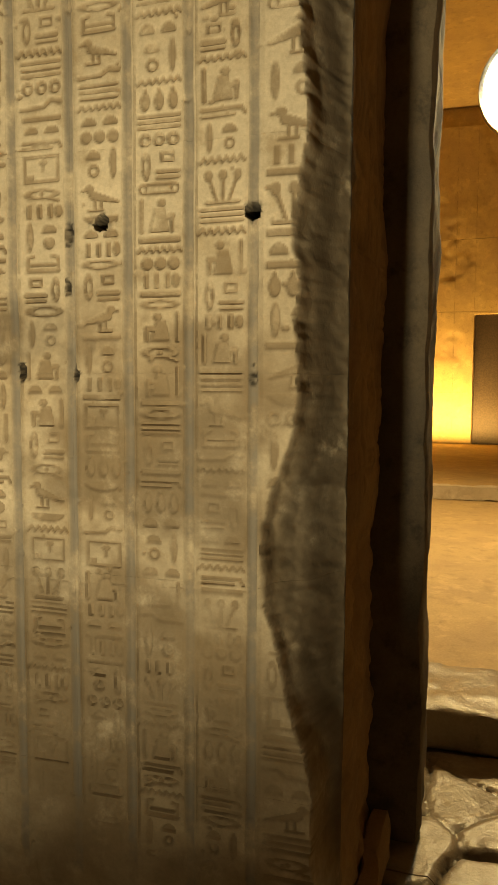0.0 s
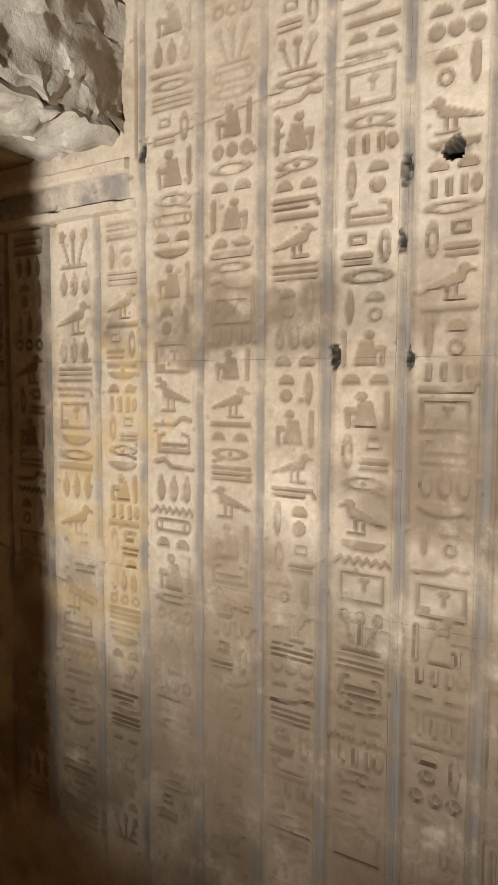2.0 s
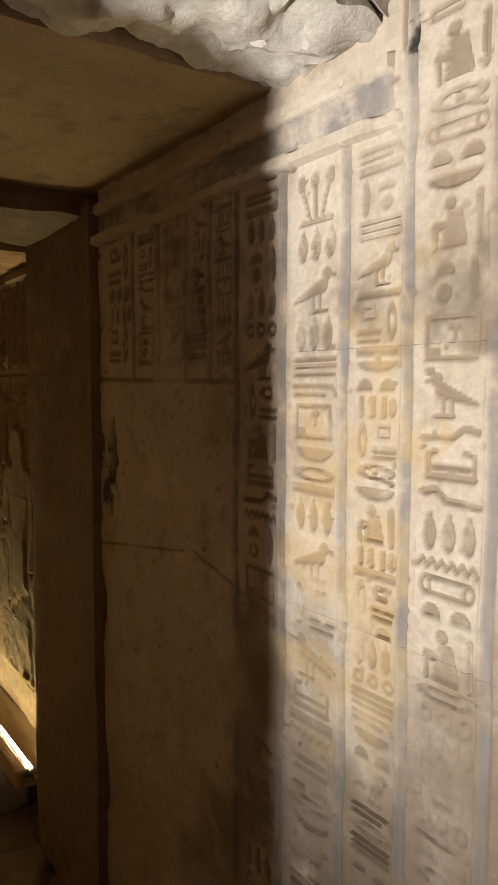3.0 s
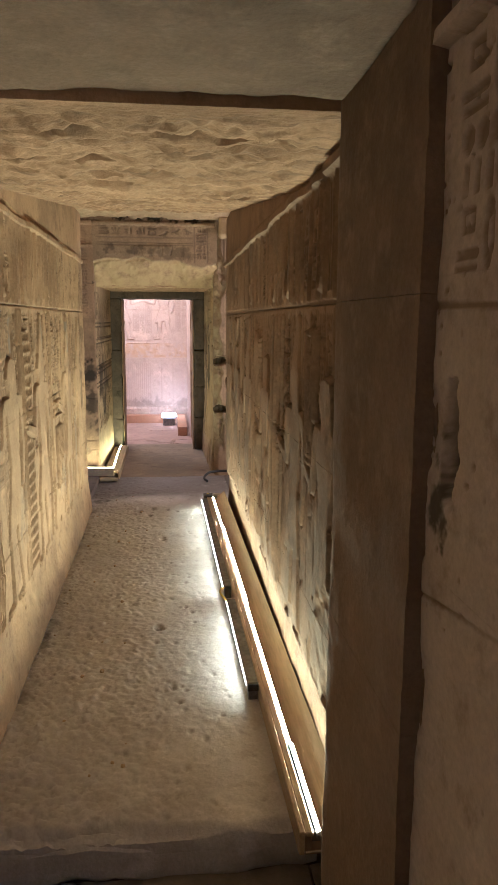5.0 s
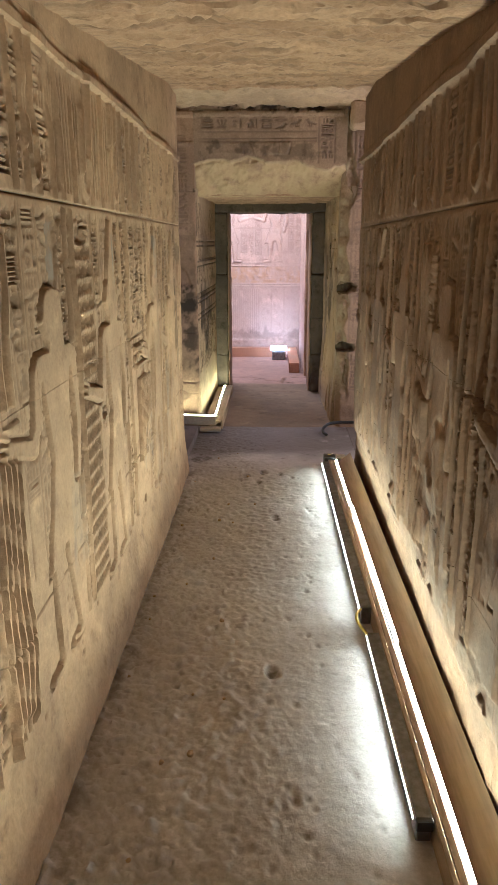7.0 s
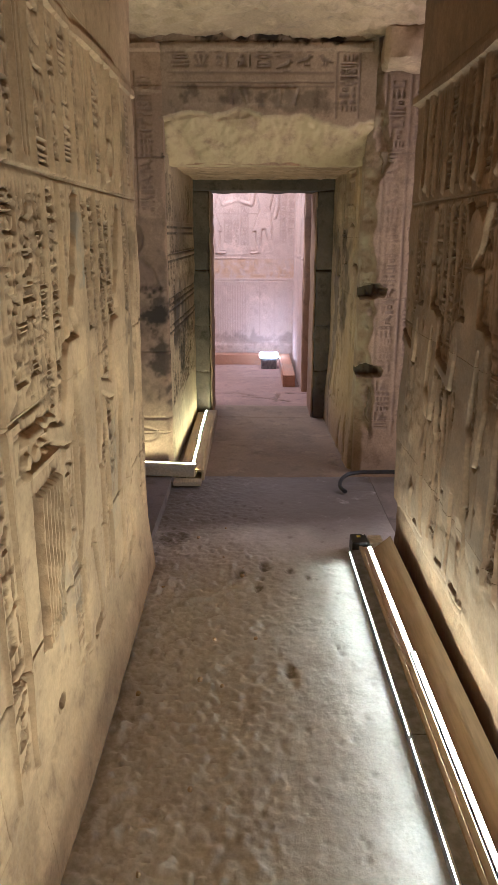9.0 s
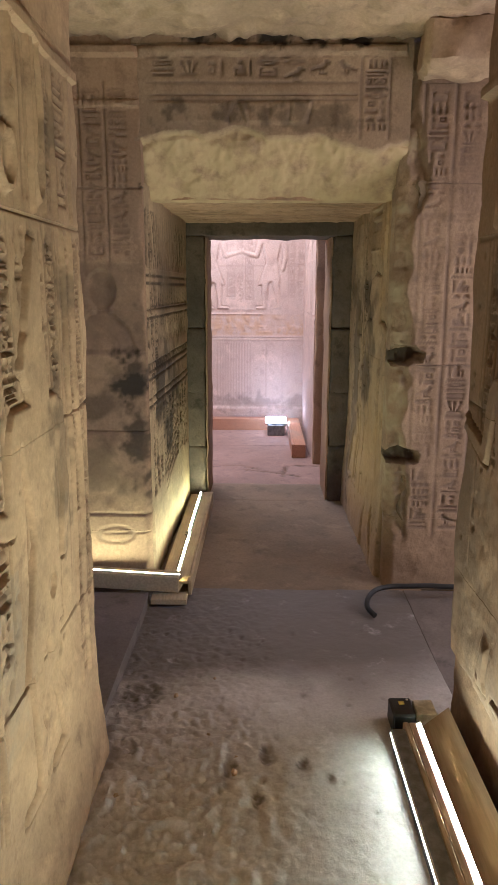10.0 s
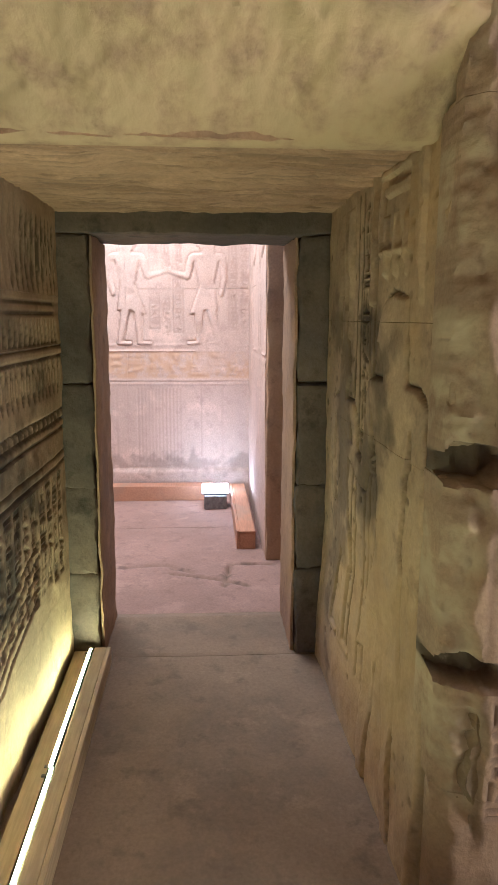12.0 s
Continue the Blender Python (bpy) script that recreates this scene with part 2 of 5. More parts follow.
class Canvas:
    """A carved surface over s (along the wall) and t (up, or across a floor): heights in metres, and where paint, dirt,
    soot and painted shade go.
    """

    def __init__(self, s0, s1, t0, t1, res, seed=1, finer=None):
        self.s, self.t = np.linspace(s0, s1, max(2, round((s1 - s0) / res) + 1)), np.linspace(t0, t1, max(2, round((t1 - t0) / res) + 1))
        if finer:
            lo, hi, step = finer
            self.s = np.concatenate([q for q in (np.arange(s0, lo, res), np.arange(max(s0, lo), min(s1, hi), step), np.arange(hi, s1 + 0.5 * res, res)) if len(q)])
        self.S, self.T = np.meshgrid(self.s, self.t, indexing="ij")
        self.res, self.seed, self.rng = res, seed, random.Random(seed)
        self.up, self.cut, self.h, self.paint, self.soot, self.wear, self.ochre = (np.zeros_like(self.S) for _ in range(7))
        self.grow, self.thick = 0.0, 0.007
        self.depth, self.raised, self.edge = 0.006, False, 1.1 * res

    def window(self, s0, s1, t0, t1):
        p = 3 * self.res + self.edge + self.grow
        i, j = np.searchsorted(self.s, (s0 - p, s1 + p)), np.searchsorted(self.t, (t0 - p, t1 + p))
        w = (slice(*i), slice(*j))
        return w, self.S[w], self.T[w]

    def put(self, w, d, depth=None):
        m = np.clip(0.5 - (d - self.grow) / self.edge, 0, 1)
        m = m * m * (3 - 2 * m) * (depth or self.depth)
        a = self.up if self.raised else self.cut
        a[w] = np.maximum(a[w], m)

    def ellipse(self, s, t, a, b, hole=0.0, depth=None, half=0):
        w, S, T = self.window(s - a, s + a, t - b, t + b)
        r = np.hypot((S - s) / a, (T - t) / b)
        d = (r - 1) * min(a, b)
        if hole:
            d = np.maximum(d, (hole - r) * min(a, b))
        if half:
            d = np.maximum(d, (t - T) * half)
        self.put(w, d, depth)

    def box(self, s0, s1, t0, t1, rim=0.0, depth=None):
        w, S, T = self.window(s0, s1, t0, t1)
        d = np.maximum(np.maximum(s0 - S, S - s1), np.maximum(t0 - T, T - t1))
        if rim:
            d = np.maximum(d, -d - rim)
        self.put(w, d, depth)

    def line(self, s0, t0, s1, t1, width, depth=None, taper=1.0):
        w, S, T = self.window(min(s0, s1) - width, max(s0, s1) + width, min(t0, t1) - width, max(t0, t1) + width)
        ds, dt = s1 - s0, t1 - t0
        k = np.clip(((S - s0) * ds + (T - t0) * dt) / (ds * ds + dt * dt + 1e-12), 0, 1)
        self.put(w, np.hypot(S - s0 - k * ds, T - t0 - k * dt) - width / 2 * (1 + (taper - 1) * k), depth)

    def poly(self, pts, depth=None):
        """A convex outline."""
        ss, tt = [p[0] for p in pts], [p[1] for p in pts]
        w, S, T = self.window(min(ss), max(ss), min(tt), max(tt))
        area = sum(a[0] * b[1] - b[0] * a[1] for a, b in zip(pts, pts[1:] + pts[:1]))
        d = np.full_like(S, -9.0)
        for a, b in zip(pts, pts[1:] + pts[:1]):
            n = Vector((b[1] - a[1], a[0] - b[0])).normalized() * (1 if area > 0 else -1)
            d = np.maximum(d, (S - a[0]) * n.x + (T - a[1]) * n.y)
        self.put(w, d, depth)

    def band(self, s0, s1, t0, t1, amount=1.0):
        w, S, T = self.window(s0, s1, t0, t1)
        d = np.maximum(np.maximum(s0 - S, S - s1), np.maximum(t0 - T, T - t1))
        self.paint[w] = np.maximum(self.paint[w], amount * np.clip(0.5 - d / self.edge, 0, 1))

    def blot(self, s, t, a, b, amount=1.0, target="soot"):
        w, S, T = self.window(s - 2 * a, s + 2 * a, t - 2 * b, t + 2 * b)
        r = np.hypot((S - s) / a, (T - t) / b) + 0.75 * fractal(S, T, 1.1 * min(a, b), self.seed + int(abs(s * 91)), 4, 0.6)
        arr = {"soot": self.soot, "wear": self.wear, "ochre": self.ochre}[target]
        arr[w] = np.maximum(arr[w], amount * (1 - smooth(r, 0.3, 1.15)))

    def glyph(self, s, t, a, b):
        """One sign of half-size a, b round s, t."""
        r = self.rng
        k = r.choice((0, 1, 1, 3, 4, 5, 6, 5, 6, 7, 7, 8, 9, 10, 11, 12, 12, 13, 14, 15, 15, 16, 17, 18))
        th = max(self.thick, min(a, b) * 0.24)
        full = self.depth
        self.depth = full * r.uniform(0.7, 1.25)
        self.sign(k, s, t, a, b, th)
        self.depth = full

    def sign(self, k, s, t, a, b, th):
        r = self.rng
        if k == 0:
            for q in (-0.6, 0.0, 0.6):
                self.ellipse(s + q * a, t, a * 0.24, b * 0.9)
        elif k == 1:
            m = 5
            for q in (0.45, -0.45) if b > 0.018 else (0,):
                for i in range(m):
                    x = s - a + 2 * a * i / m
                    self.line(x, t + q * b - 0.25 * b, x + a / m, t + q * b + 0.3 * b, th * 0.8)
                    self.line(x + a / m, t + q * b + 0.3 * b, x + 2 * a / m, t + q * b - 0.25 * b, th * 0.8)
        elif k == 2:
            self.ellipse(s - a * 0.5, t, min(a * 0.45, b), min(a * 0.45, b))
            self.ellipse(s + a * 0.5, t, min(a * 0.4, b), min(a * 0.4, b), 0.45)
        elif k == 3:
            self.ellipse(s, t, a * 0.95, min(b * 0.6, a * 0.3), 0.55)
        elif k == 4:
            self.ellipse(s, t - b * 0.5, a * 0.55, b * 1.3, 0, None, 1)
        elif k in (5, 6):
            f = r.choice((-1, 1))
            self.ellipse(s, t, a * 0.62, b * 0.42)
            self.ellipse(s + f * a * 0.5, t + b * 0.62, a * 0.24, b * 0.26)
            self.line(s + f * a * 0.35, t + b * 0.2, s + f * a * 0.5, t + b * 0.6, a * 0.3)
            self.line(s - f * a * 0.4, t - b * 0.05, s - f * a * 0.95, t - b * 0.45, a * 0.26)
            for q in (-0.1, 0.22):
                self.line(s + q * a, t - b * 0.3, s + q * a, t - b * 0.9, th * 0.6)
            self.line(s - 0.1 * a, t - b * 0.92, s + 0.5 * a, t - b * 0.92, th * 0.6)
        elif k == 7:
            self.line(s - a * 0.9, t + b * 0.2, s + a * 0.6, t + b * 0.2, th)
            self.line(s + a * 0.6, t + b * 0.2, s + a * 0.9, t - b * 0.4, th)
            self.line(s - a * 0.9, t - b * 0.5, s + a * 0.3, t - b * 0.5, th)
        elif k == 8:
            self.box(s - a * 0.8, s + a * 0.8, t - b * 0.7, t + b * 0.7, th)
            self.box(s - a * 0.25, s + a * 0.25, t - b * 0.2, t + b * 0.3)
        elif k == 9:
            for q in (0.6, 0.0, -0.6):
                self.line(s - a * 0.85, t + q * b, s + a * 0.85, t + q * b, th * 0.9)
        elif k == 10:
            self.ellipse(s, t + b * 0.5, a * 0.34, b * 0.42, 0.5)
            self.line(s, t + b * 0.1, s, t - b * 0.9, th)
            self.line(s - a * 0.5, t, s + a * 0.5, t, th)
        elif k == 11:
            for q in (-0.75, -0.4, 0.0, 0.4, 0.75):
                self.line(s + 0.3 * q * a, t - b * 0.9, s + q * a, t + b * 0.5, th * 0.8)
                self.ellipse(s + q * a, t + b * 0.65, a * 0.13, b * 0.28)
        elif k == 12:
            self.box(s - a * 0.75, s - a * 0.45, t - b * 0.8, t + b * 0.8)
            self.ellipse(s + a * 0.3, t + b * 0.45, a * 0.3, b * 0.38)
            self.poly([(s - a * 0.15, t - b * 0.85), (s + a * 0.75, t - b * 0.85), (s + a * 0.6, t + b * 0.2), (s + a * 0.1, t + b * 0.2)])
        elif k == 13:
            for q in (-0.6, 0.0, 0.6):
                self.ellipse(s + q * a, t, min(a * 0.24, b), min(a * 0.24, b))
        elif k == 14:
            self.poly([(s - a * 0.85, t + b * 0.5), (s + a * 0.85, t + b * 0.5), (s + a * 0.45, t - b * 0.5), (s - a * 0.45, t - b * 0.5)])
        elif k == 15:
            f = r.choice((-1, 1))
            self.ellipse(s - f * a * 0.1, t + b * 0.68, a * 0.22, b * 0.26)
            self.poly([(s - a * 0.5, t - b * 0.9), (s + a * 0.55, t - b * 0.9), (s + a * 0.2, t + b * 0.45), (s - a * 0.35, t + b * 0.45)])
            self.line(s + f * a * 0.2, t + b * 0.2, s + f * a * 0.75, t + b * 0.3, th)
        elif k == 17:
            self.line(s - a * 0.9, t + b * 0.55, s + a * 0.9, t + b * 0.55, th * 1.1)
            self.line(s - a * 0.9, t - b * 0.45, s + a * 0.9, t - b * 0.45, th * 1.1)
            self.line(s - a * 0.9, t - b * 0.45, s - a * 0.9, t + b * 0.55, th)
        elif k == 18:
            self.poly([(s - a * 0.3, t - b * 0.9), (s + a * 0.1, t - b * 0.9), (s + a * 0.3, t + b * 0.5), (s - a * 0.5, t + b * 0.5)])
            self.ellipse(s - a * 0.1, t + b * 0.7, a * 0.35, b * 0.25)
            self.line(s + a * 0.6, t - b * 0.8, s + a * 0.6, t + b * 0.8, th)
        else:
            self.line(s - a * 0.8, t - b * 0.1, s - a * 0.2, t + b * 0.4, th)
            self.line(s - a * 0.2, t + b * 0.4, s + a * 0.2, t - b * 0.3, th)
            self.line(s + a * 0.2, t - b * 0.3, s + a * 0.85, t + b * 0.1, th)

    def column(self, s0, s1, t0, t1, size=1.0):
        """Signs set one under another between two column lines."""
        a, t, r = (s1 - s0) / 2 * 0.94, t1, self.rng
        mid = (s0 + s1) / 2
        while t > t0 + 0.02:
            kind = r.random()
            b = min(a * r.uniform(0.3, 0.62) * size, (t - t0) / 2)
            if kind < 0.5 or a < 0.018:
                self.glyph(mid, t - b, a, b)
            else:
                b = min(a * r.uniform(0.5, 1.0) * size, (t - t0) / 2)
                for q in (-0.52, 0.52):
                    self.glyph(mid + q * a, t - b, a * 0.46, b * r.uniform(0.8, 1.0))
            t -= 2 * b + 0.005

    def row(self, k, s, t, a, b):
        """One row of signs of half-size a, b, as the scribe groups them."""
        r = self.rng
        th, f = max(0.006, 0.13 * a), r.choice((-1, 1))
        if k == "mouth":
            self.ellipse(s, t, a * 0.92, b, 0.6)
        elif k == "water":
            for i in range(6):
                x = s - a + a * i / 3
                self.line(x, t - 0.5 * b, x + a / 6, t + 0.6 * b, th)
                self.line(x + a / 6, t + 0.6 * b, x + a / 3, t - 0.5 * b, th)
        elif k == "bar":
            self.box(s - a * 0.95, s + a * 0.95, t - b, t + b)
        elif k == "bars":
            for q in (0.75, 0.0, -0.75):
                self.line(s - a * 0.9, t + q * b, s + a * 0.9, t + q * b, th)
        elif k == "arm":
            self.line(s - a * 0.9, t + b * 0.4, s + a * 0.8, t + b * 0.4, th * 1.2)
            self.line(s + a * 0.8, t + b * 0.4, s + a * 0.95, t - b * 0.6, th)
            self.line(s - a * 0.9, t - b * 0.6, s + a * 0.5, t - b * 0.6, th)
        elif k == "ring":
            for q in (-1, 1):
                self.line(s - a * 0.72, t + q * b * 0.8, s + a * 0.72, t + q * b * 0.8, th * 0.8)
                self.ellipse(s + q * a * 0.74, t, a * 0.2, b, 0.55)
        elif k == "basket":
            self.ellipse(s, t + b * 0.7, a * 0.85, b * 1.6, 0, None, -1)
        elif k == "reed":
            self.ellipse(s - f * a * 0.62, t, a * 0.15, b * 0.95)
            self.ellipse(s + f * a * 0.3, t + b * 0.25, a * 0.34, b * 0.55, 0, None, 1)
            self.ellipse(s + f * a * 0.3, t - b * 0.45, min(a * 0.32, b * 0.4), min(a * 0.32, b * 0.4), r.choice((0.0, 0.5)))
        elif k == "bird":
            self.line(s + f * a * 0.35, t + b * 0.15, s - f * a * 0.85, t - b * 0.4, b * 0.62, None, 0.28)
            self.ellipse(s + f * a * 0.5, t + b * 0.6, a * 0.2, b * 0.27)
            self.line(s + f * a * 0.42, t + b * 0.2, s + f * a * 0.48, t + b * 0.6, a * 0.24)
            self.line(s + f * a * 0.6, t + b * 0.6, s + f * a * 0.86, t + b * 0.5, th * 0.7)
            for q in (-0.05, 0.24):
                self.line(s + f * q * a, t - b * 0.1, s + f * q * a, t - b * 0.9, th * 0.8)
            self.line(s - f * 0.1 * a, t - b * 0.92, s + f * 0.55 * a, t - b * 0.92, th * 0.8)
        elif k == "court":
            self.box(s - a * 0.85, s + a * 0.85, t - b * 0.9, t + b * 0.9, th)
            self.box(s - a * 0.7, s - a * 0.35, t - b * 0.75, t - b * 0.35)
            self.line(s + a * 0.1, t - b * 0.1, s + a * 0.1, t + b * 0.55, th)
            self.ellipse(s + a * 0.1, t + b * 0.45, a * 0.2, b * 0.2)
        elif k == "seated":
            self.ellipse(s + f * a * 0.12, t + b * 0.68, a * 0.19, b * 0.24)
            self.poly([(s - a * 0.45, t - b * 0.9), (s + a * 0.45, t - b * 0.9), (s + a * 0.25, t + b * 0.42), (s - a * 0.2, t + b * 0.42)])
            self.line(s + f * a * 0.2, t - b * 0.15, s + f * a * 0.62, t - b * 0.05, a * 0.22)
            self.line(s + f * a * 0.62, t - b * 0.05, s + f * a * 0.6, t - b * 0.85, a * 0.16)
            self.line(s - f * a * 0.8, t - b * 0.85, s - f * a * 0.8, t + b * 0.85, th * 1.3)
        elif k == "discs":
            for q in (-0.64, 0.0, 0.64):
                self.ellipse(s + q * a, t, min(a * 0.27, b), min(a * 0.27, b), 0.0 if f > 0 else 0.45)
        elif k == "jars":
            for q in (-0.62, 0.0, 0.62):
                self.ellipse(s + q * a, t - b * 0.1, a * 0.2, b * 0.8)
                self.line(s + q * a, t + b * 0.5, s + q * a, t + b * 0.9, th)
        elif k == "arms":
            self.line(s - a * 0.75, t - b * 0.75, s + a * 0.75, t - b * 0.75, th * 1.3)
            for q in (-1, 1):
                self.line(s + q * a * 0.72, t - b * 0.75, s + q * a * 0.72, t + b * 0.7, th * 1.1)
                self.line(s + q * a * 0.72, t + b * 0.7, s + q * a * 0.45, t + b * 0.85, th)
            self.line(s - a * 0.6, t - b * 0.1, s + a * 0.6, t - b * 0.1, th)
        elif k == "bush":
            for q in (-0.7, 0.0, 0.7):
                self.line(s + 0.35 * q * a, t - b * 0.9, s + q * a * 0.85, t + b * 0.45, th)
                self.ellipse(s + q * a * 0.9, t + b * 0.6, a * 0.17, b * 0.3)
            self.line(s - a * 0.7, t - b * 0.9, s + a * 0.7, t - b * 0.9, th)
        elif k == "loaves":
            for q in (-0.5, 0.5):
                self.ellipse(s + q * a, t - b * 0.7, a * 0.34, b * 1.4, 0, None, 1)
        elif k == "snake":
            self.line(s - f * a * 0.95, t - b * 0.5, s + f * a * 0.1, t - b * 0.3, th * 1.2)
            self.line(s + f * a * 0.1, t - b * 0.3, s + f * a * 0.45, t + b * 0.6, th * 1.3)
            self.line(s + f * a * 0.45, t + b * 0.6, s + f * a * 0.9, t + b * 0.35, th * 1.5)
        elif k == "rods":
            self.ellipse(s - f * a * 0.6, t, a * 0.2, b * 0.92, 0.5)
            self.box(s + f * a * 0.35 - a * 0.3, s + f * a * 0.35 + a * 0.3, t + b * 0.15, t + b * 0.85, th * 0.9)
            self.line(s - f * a * 0.1, t - b * 0.45, s + f * a * 0.85, t - b * 0.45, th * 1.4)
            self.line(s - f * a * 0.1, t - b * 0.85, s + f * a * 0.85, t - b * 0.85, th)
        elif k == "eye":
            self.ellipse(s, t + b * 0.1, a * 0.85, b * 0.75, 0.62)
            self.ellipse(s, t + b * 0.1, min(a, b) * 0.34, min(a, b) * 0.34)
            self.line(s + f * a * 0.3, t - b * 0.5, s + f * a * 0.8, t - b * 0.95, th)
        elif k == "strokes":
            for q in (-0.6, -0.1, 0.4):
                self.box(s + q * a - a * 0.1, s + q * a + a * 0.1, t - b, t + b)
            self.ellipse(s + a * 0.78, t, a * 0.17, b * 0.9)

    def inscribe(self, s0, s1, t0, t1):
        """Rows of signs packed closely from the top of a column to its foot."""
        a, mid, t, r, last = (s1 - s0) / 2 * 0.94, (s0 + s1) / 2, t1 - 0.008, self.rng, ""
        full = self.depth
        while t > t0 + 0.03:
            k = r.choice(ROW_KINDS)
            if k == last:
                continue
            b, last = ROW_HALF[k] * a * r.uniform(0.9, 1.12), k
            if t - 2 * b < t0:
                k, b = "bar", 0.1 * a
            self.depth = full * r.uniform(0.75, 1.2)
            self.row(k, mid + r.uniform(-0.03, 0.03) * a, t - b, a * r.uniform(0.93, 1.0), b)
            t -= 2 * b + 0.13 * a
        self.depth = full

    def overlay(self, s0, s1, t0, t1, width, depth):
        """Shallow signs in columns on the ground that is still plain."""
        old, keep = self.cut, (self.depth, self.raised)
        self.cut, self.depth, self.raised = np.zeros_like(old), depth, False
        s = s0
        while s < s1 - width:
            self.inscribe(s + 0.008, s + width - 0.008, t0 + self.rng.uniform(0, 0.5 * (t1 - t0)), t1)
            self.line(s, t0, s, t1, 0.008, 0.7 * depth)
            s += width * self.rng.uniform(0.9, 1.15)
        self.cut = np.where((self.up < 0.002) & (old < 0.002), self.cut, old)
        self.depth, self.raised = keep

    def chips(self, count, lo, hi, t0, t1):
        """Small chipped spots."""
        for _ in range(count):
            a = self.rng.uniform(lo, hi)
            self.ellipse(self.rng.uniform(self.s[0], self.s[-1]), self.rng.uniform(t0, t1), a * self.rng.uniform(0.6, 1.8), a, 0, self.rng.uniform(0.002, 0.008))

    def body(self, s, t, u, f, d, staff, crown):
        self.depth = d
        for q in (-0.045, 0.06):
            hip, knee, heel = s + 0.4 * q * u, s + (q + 0.02 * f) * u, s + 1.5 * q * u
            self.line(hip, t + 0.44 * u, knee, t + 0.25 * u, 0.085 * u, d, 0.75)
            self.line(knee, t + 0.26 * u, heel, t + 0.03 * u, 0.066 * u, d, 0.55)
            self.line(heel - 0.01 * f * u, t + 0.014 * u, heel + 0.085 * f * u, t + 0.010 * u, 0.028 * u, d, 0.7)
        self.poly([(s - 0.085 * u, t + 0.27 * u), (s + 0.085 * u, t + 0.27 * u), (s + 0.055 * u, t + 0.475 * u), (s - 0.055 * u, t + 0.475 * u)], d)
        self.poly([(s + 0.03 * f * u, t + 0.26 * u), (s + 0.135 * f * u, t + 0.24 * u), (s + 0.055 * f * u, t + 0.46 * u), (s + 0.02 * f * u, t + 0.46 * u)], d)
        self.poly([(s - 0.052 * u, t + 0.46 * u), (s + 0.052 * u, t + 0.46 * u), (s + 0.10 * u, t + 0.68 * u), (s - 0.10 * u, t + 0.68 * u)], d)
        self.line(s - 0.105 * u, t + 0.685 * u, s + 0.105 * u, t + 0.685 * u, 0.058 * u, d)
        self.line(s - f * 0.125 * u, t + 0.68 * u, s - f * 0.145 * u, t + 0.53 * u, 0.05 * u, d, 0.8)
        self.line(s - f * 0.145 * u, t + 0.53 * u, s - f * 0.115 * u, t + 0.40 * u, 0.042 * u, d, 0.75)
        self.line(s + f * 0.12 * u, t + 0.675 * u, s + f * 0.155 * u, t + 0.535 * u, 0.05 * u, d, 0.85)
        self.line(s + f * 0.155 * u, t + 0.535 * u, s + f * 0.30 * u, t + 0.575 * u, 0.042 * u, d, 0.7)
        for q in (-0.012, 0.002, 0.016):
            self.line(s + f * 0.295 * u, t + (0.575 + q) * u, s + f * 0.335 * u, t + (0.585 + 1.3 * q) * u, 0.011 * u, d)
        self.line(s + f * 0.008 * u, t + 0.68 * u, s + f * 0.01 * u, t + 0.76 * u, 0.055 * u, d)
        self.ellipse(s + f * 0.018 * u, t + 0.785 * u, 0.046 * u, 0.055 * u, 0, d)
        self.line(s + f * 0.055 * u, t + 0.795 * u, s + f * 0.068 * u, t + 0.775 * u, 0.014 * u, d)
        self.poly([(s - f * 0.075 * u, t + 0.66 * u), (s - f * 0.018 * u, t + 0.66 * u), (s + f * 0.012 * u, t + 0.845 * u), (s - f * 0.055 * u, t + 0.835 * u)][::f], d)
        if crown == 1:
            self.line(s - 0.004 * f * u, t + 0.85 * u, s - 0.03 * f * u, t + 0.975 * u, 0.085 * u, d, 0.45)
        elif crown == 2:
            self.ellipse(s, t + 0.92 * u, 0.06 * u, 0.06 * u, 0, d)
            for q in (-1, 1):
                self.line(s, t + 0.85 * u, s + q * 0.085 * u, t + 0.985 * u, 0.02 * u, d)
        if staff:
            self.line(s + f * 0.31 * u, t, s + f * 0.31 * u, t + 0.86 * u, 0.018 * u)

    def figure(self, s, t, tall, face, depth=0.02, staff=True, crown=1):
        """A standing figure as plain raised shapes."""
        keep = self.raised, self.depth, self.edge
        self.raised, self.depth, self.edge = True, depth, max(0.026, 2 * self.res)
        u, f = tall, face
        for halo in (True, False):
            self.raised, self.grow, self.edge = not halo, 0.010 if halo else 0.0, max(0.007, 1.3 * self.res) if halo else max(0.012, 1.8 * self.res)
            self.body(s, t, u, f, 0.014 if halo else depth, staff, crown)
        self.grow = 0.0
        self.raised, self.edge = False, max(0.008, 1.4 * self.res)
        for k in range(6):
            self.line(s + (-0.055 + 0.022 * k) * u, t + 0.45 * u, s + (-0.10 + 0.04 * k) * u, t + 0.26 * u, 0.007, 0.010)
        for z, w in ((0.47, 0.06), (0.455, 0.06), (0.655, 0.09), (0.675, 0.10)):
            self.line(s - w * u, t + z * u, s + w * u, t + z * u, 0.007, 0.010)
        self.line(s + f * 0.03 * u, t + 0.79 * u, s + f * 0.05 * u, t + 0.79 * u, 0.009, 0.010)
        self.raised, self.depth, self.edge = keep

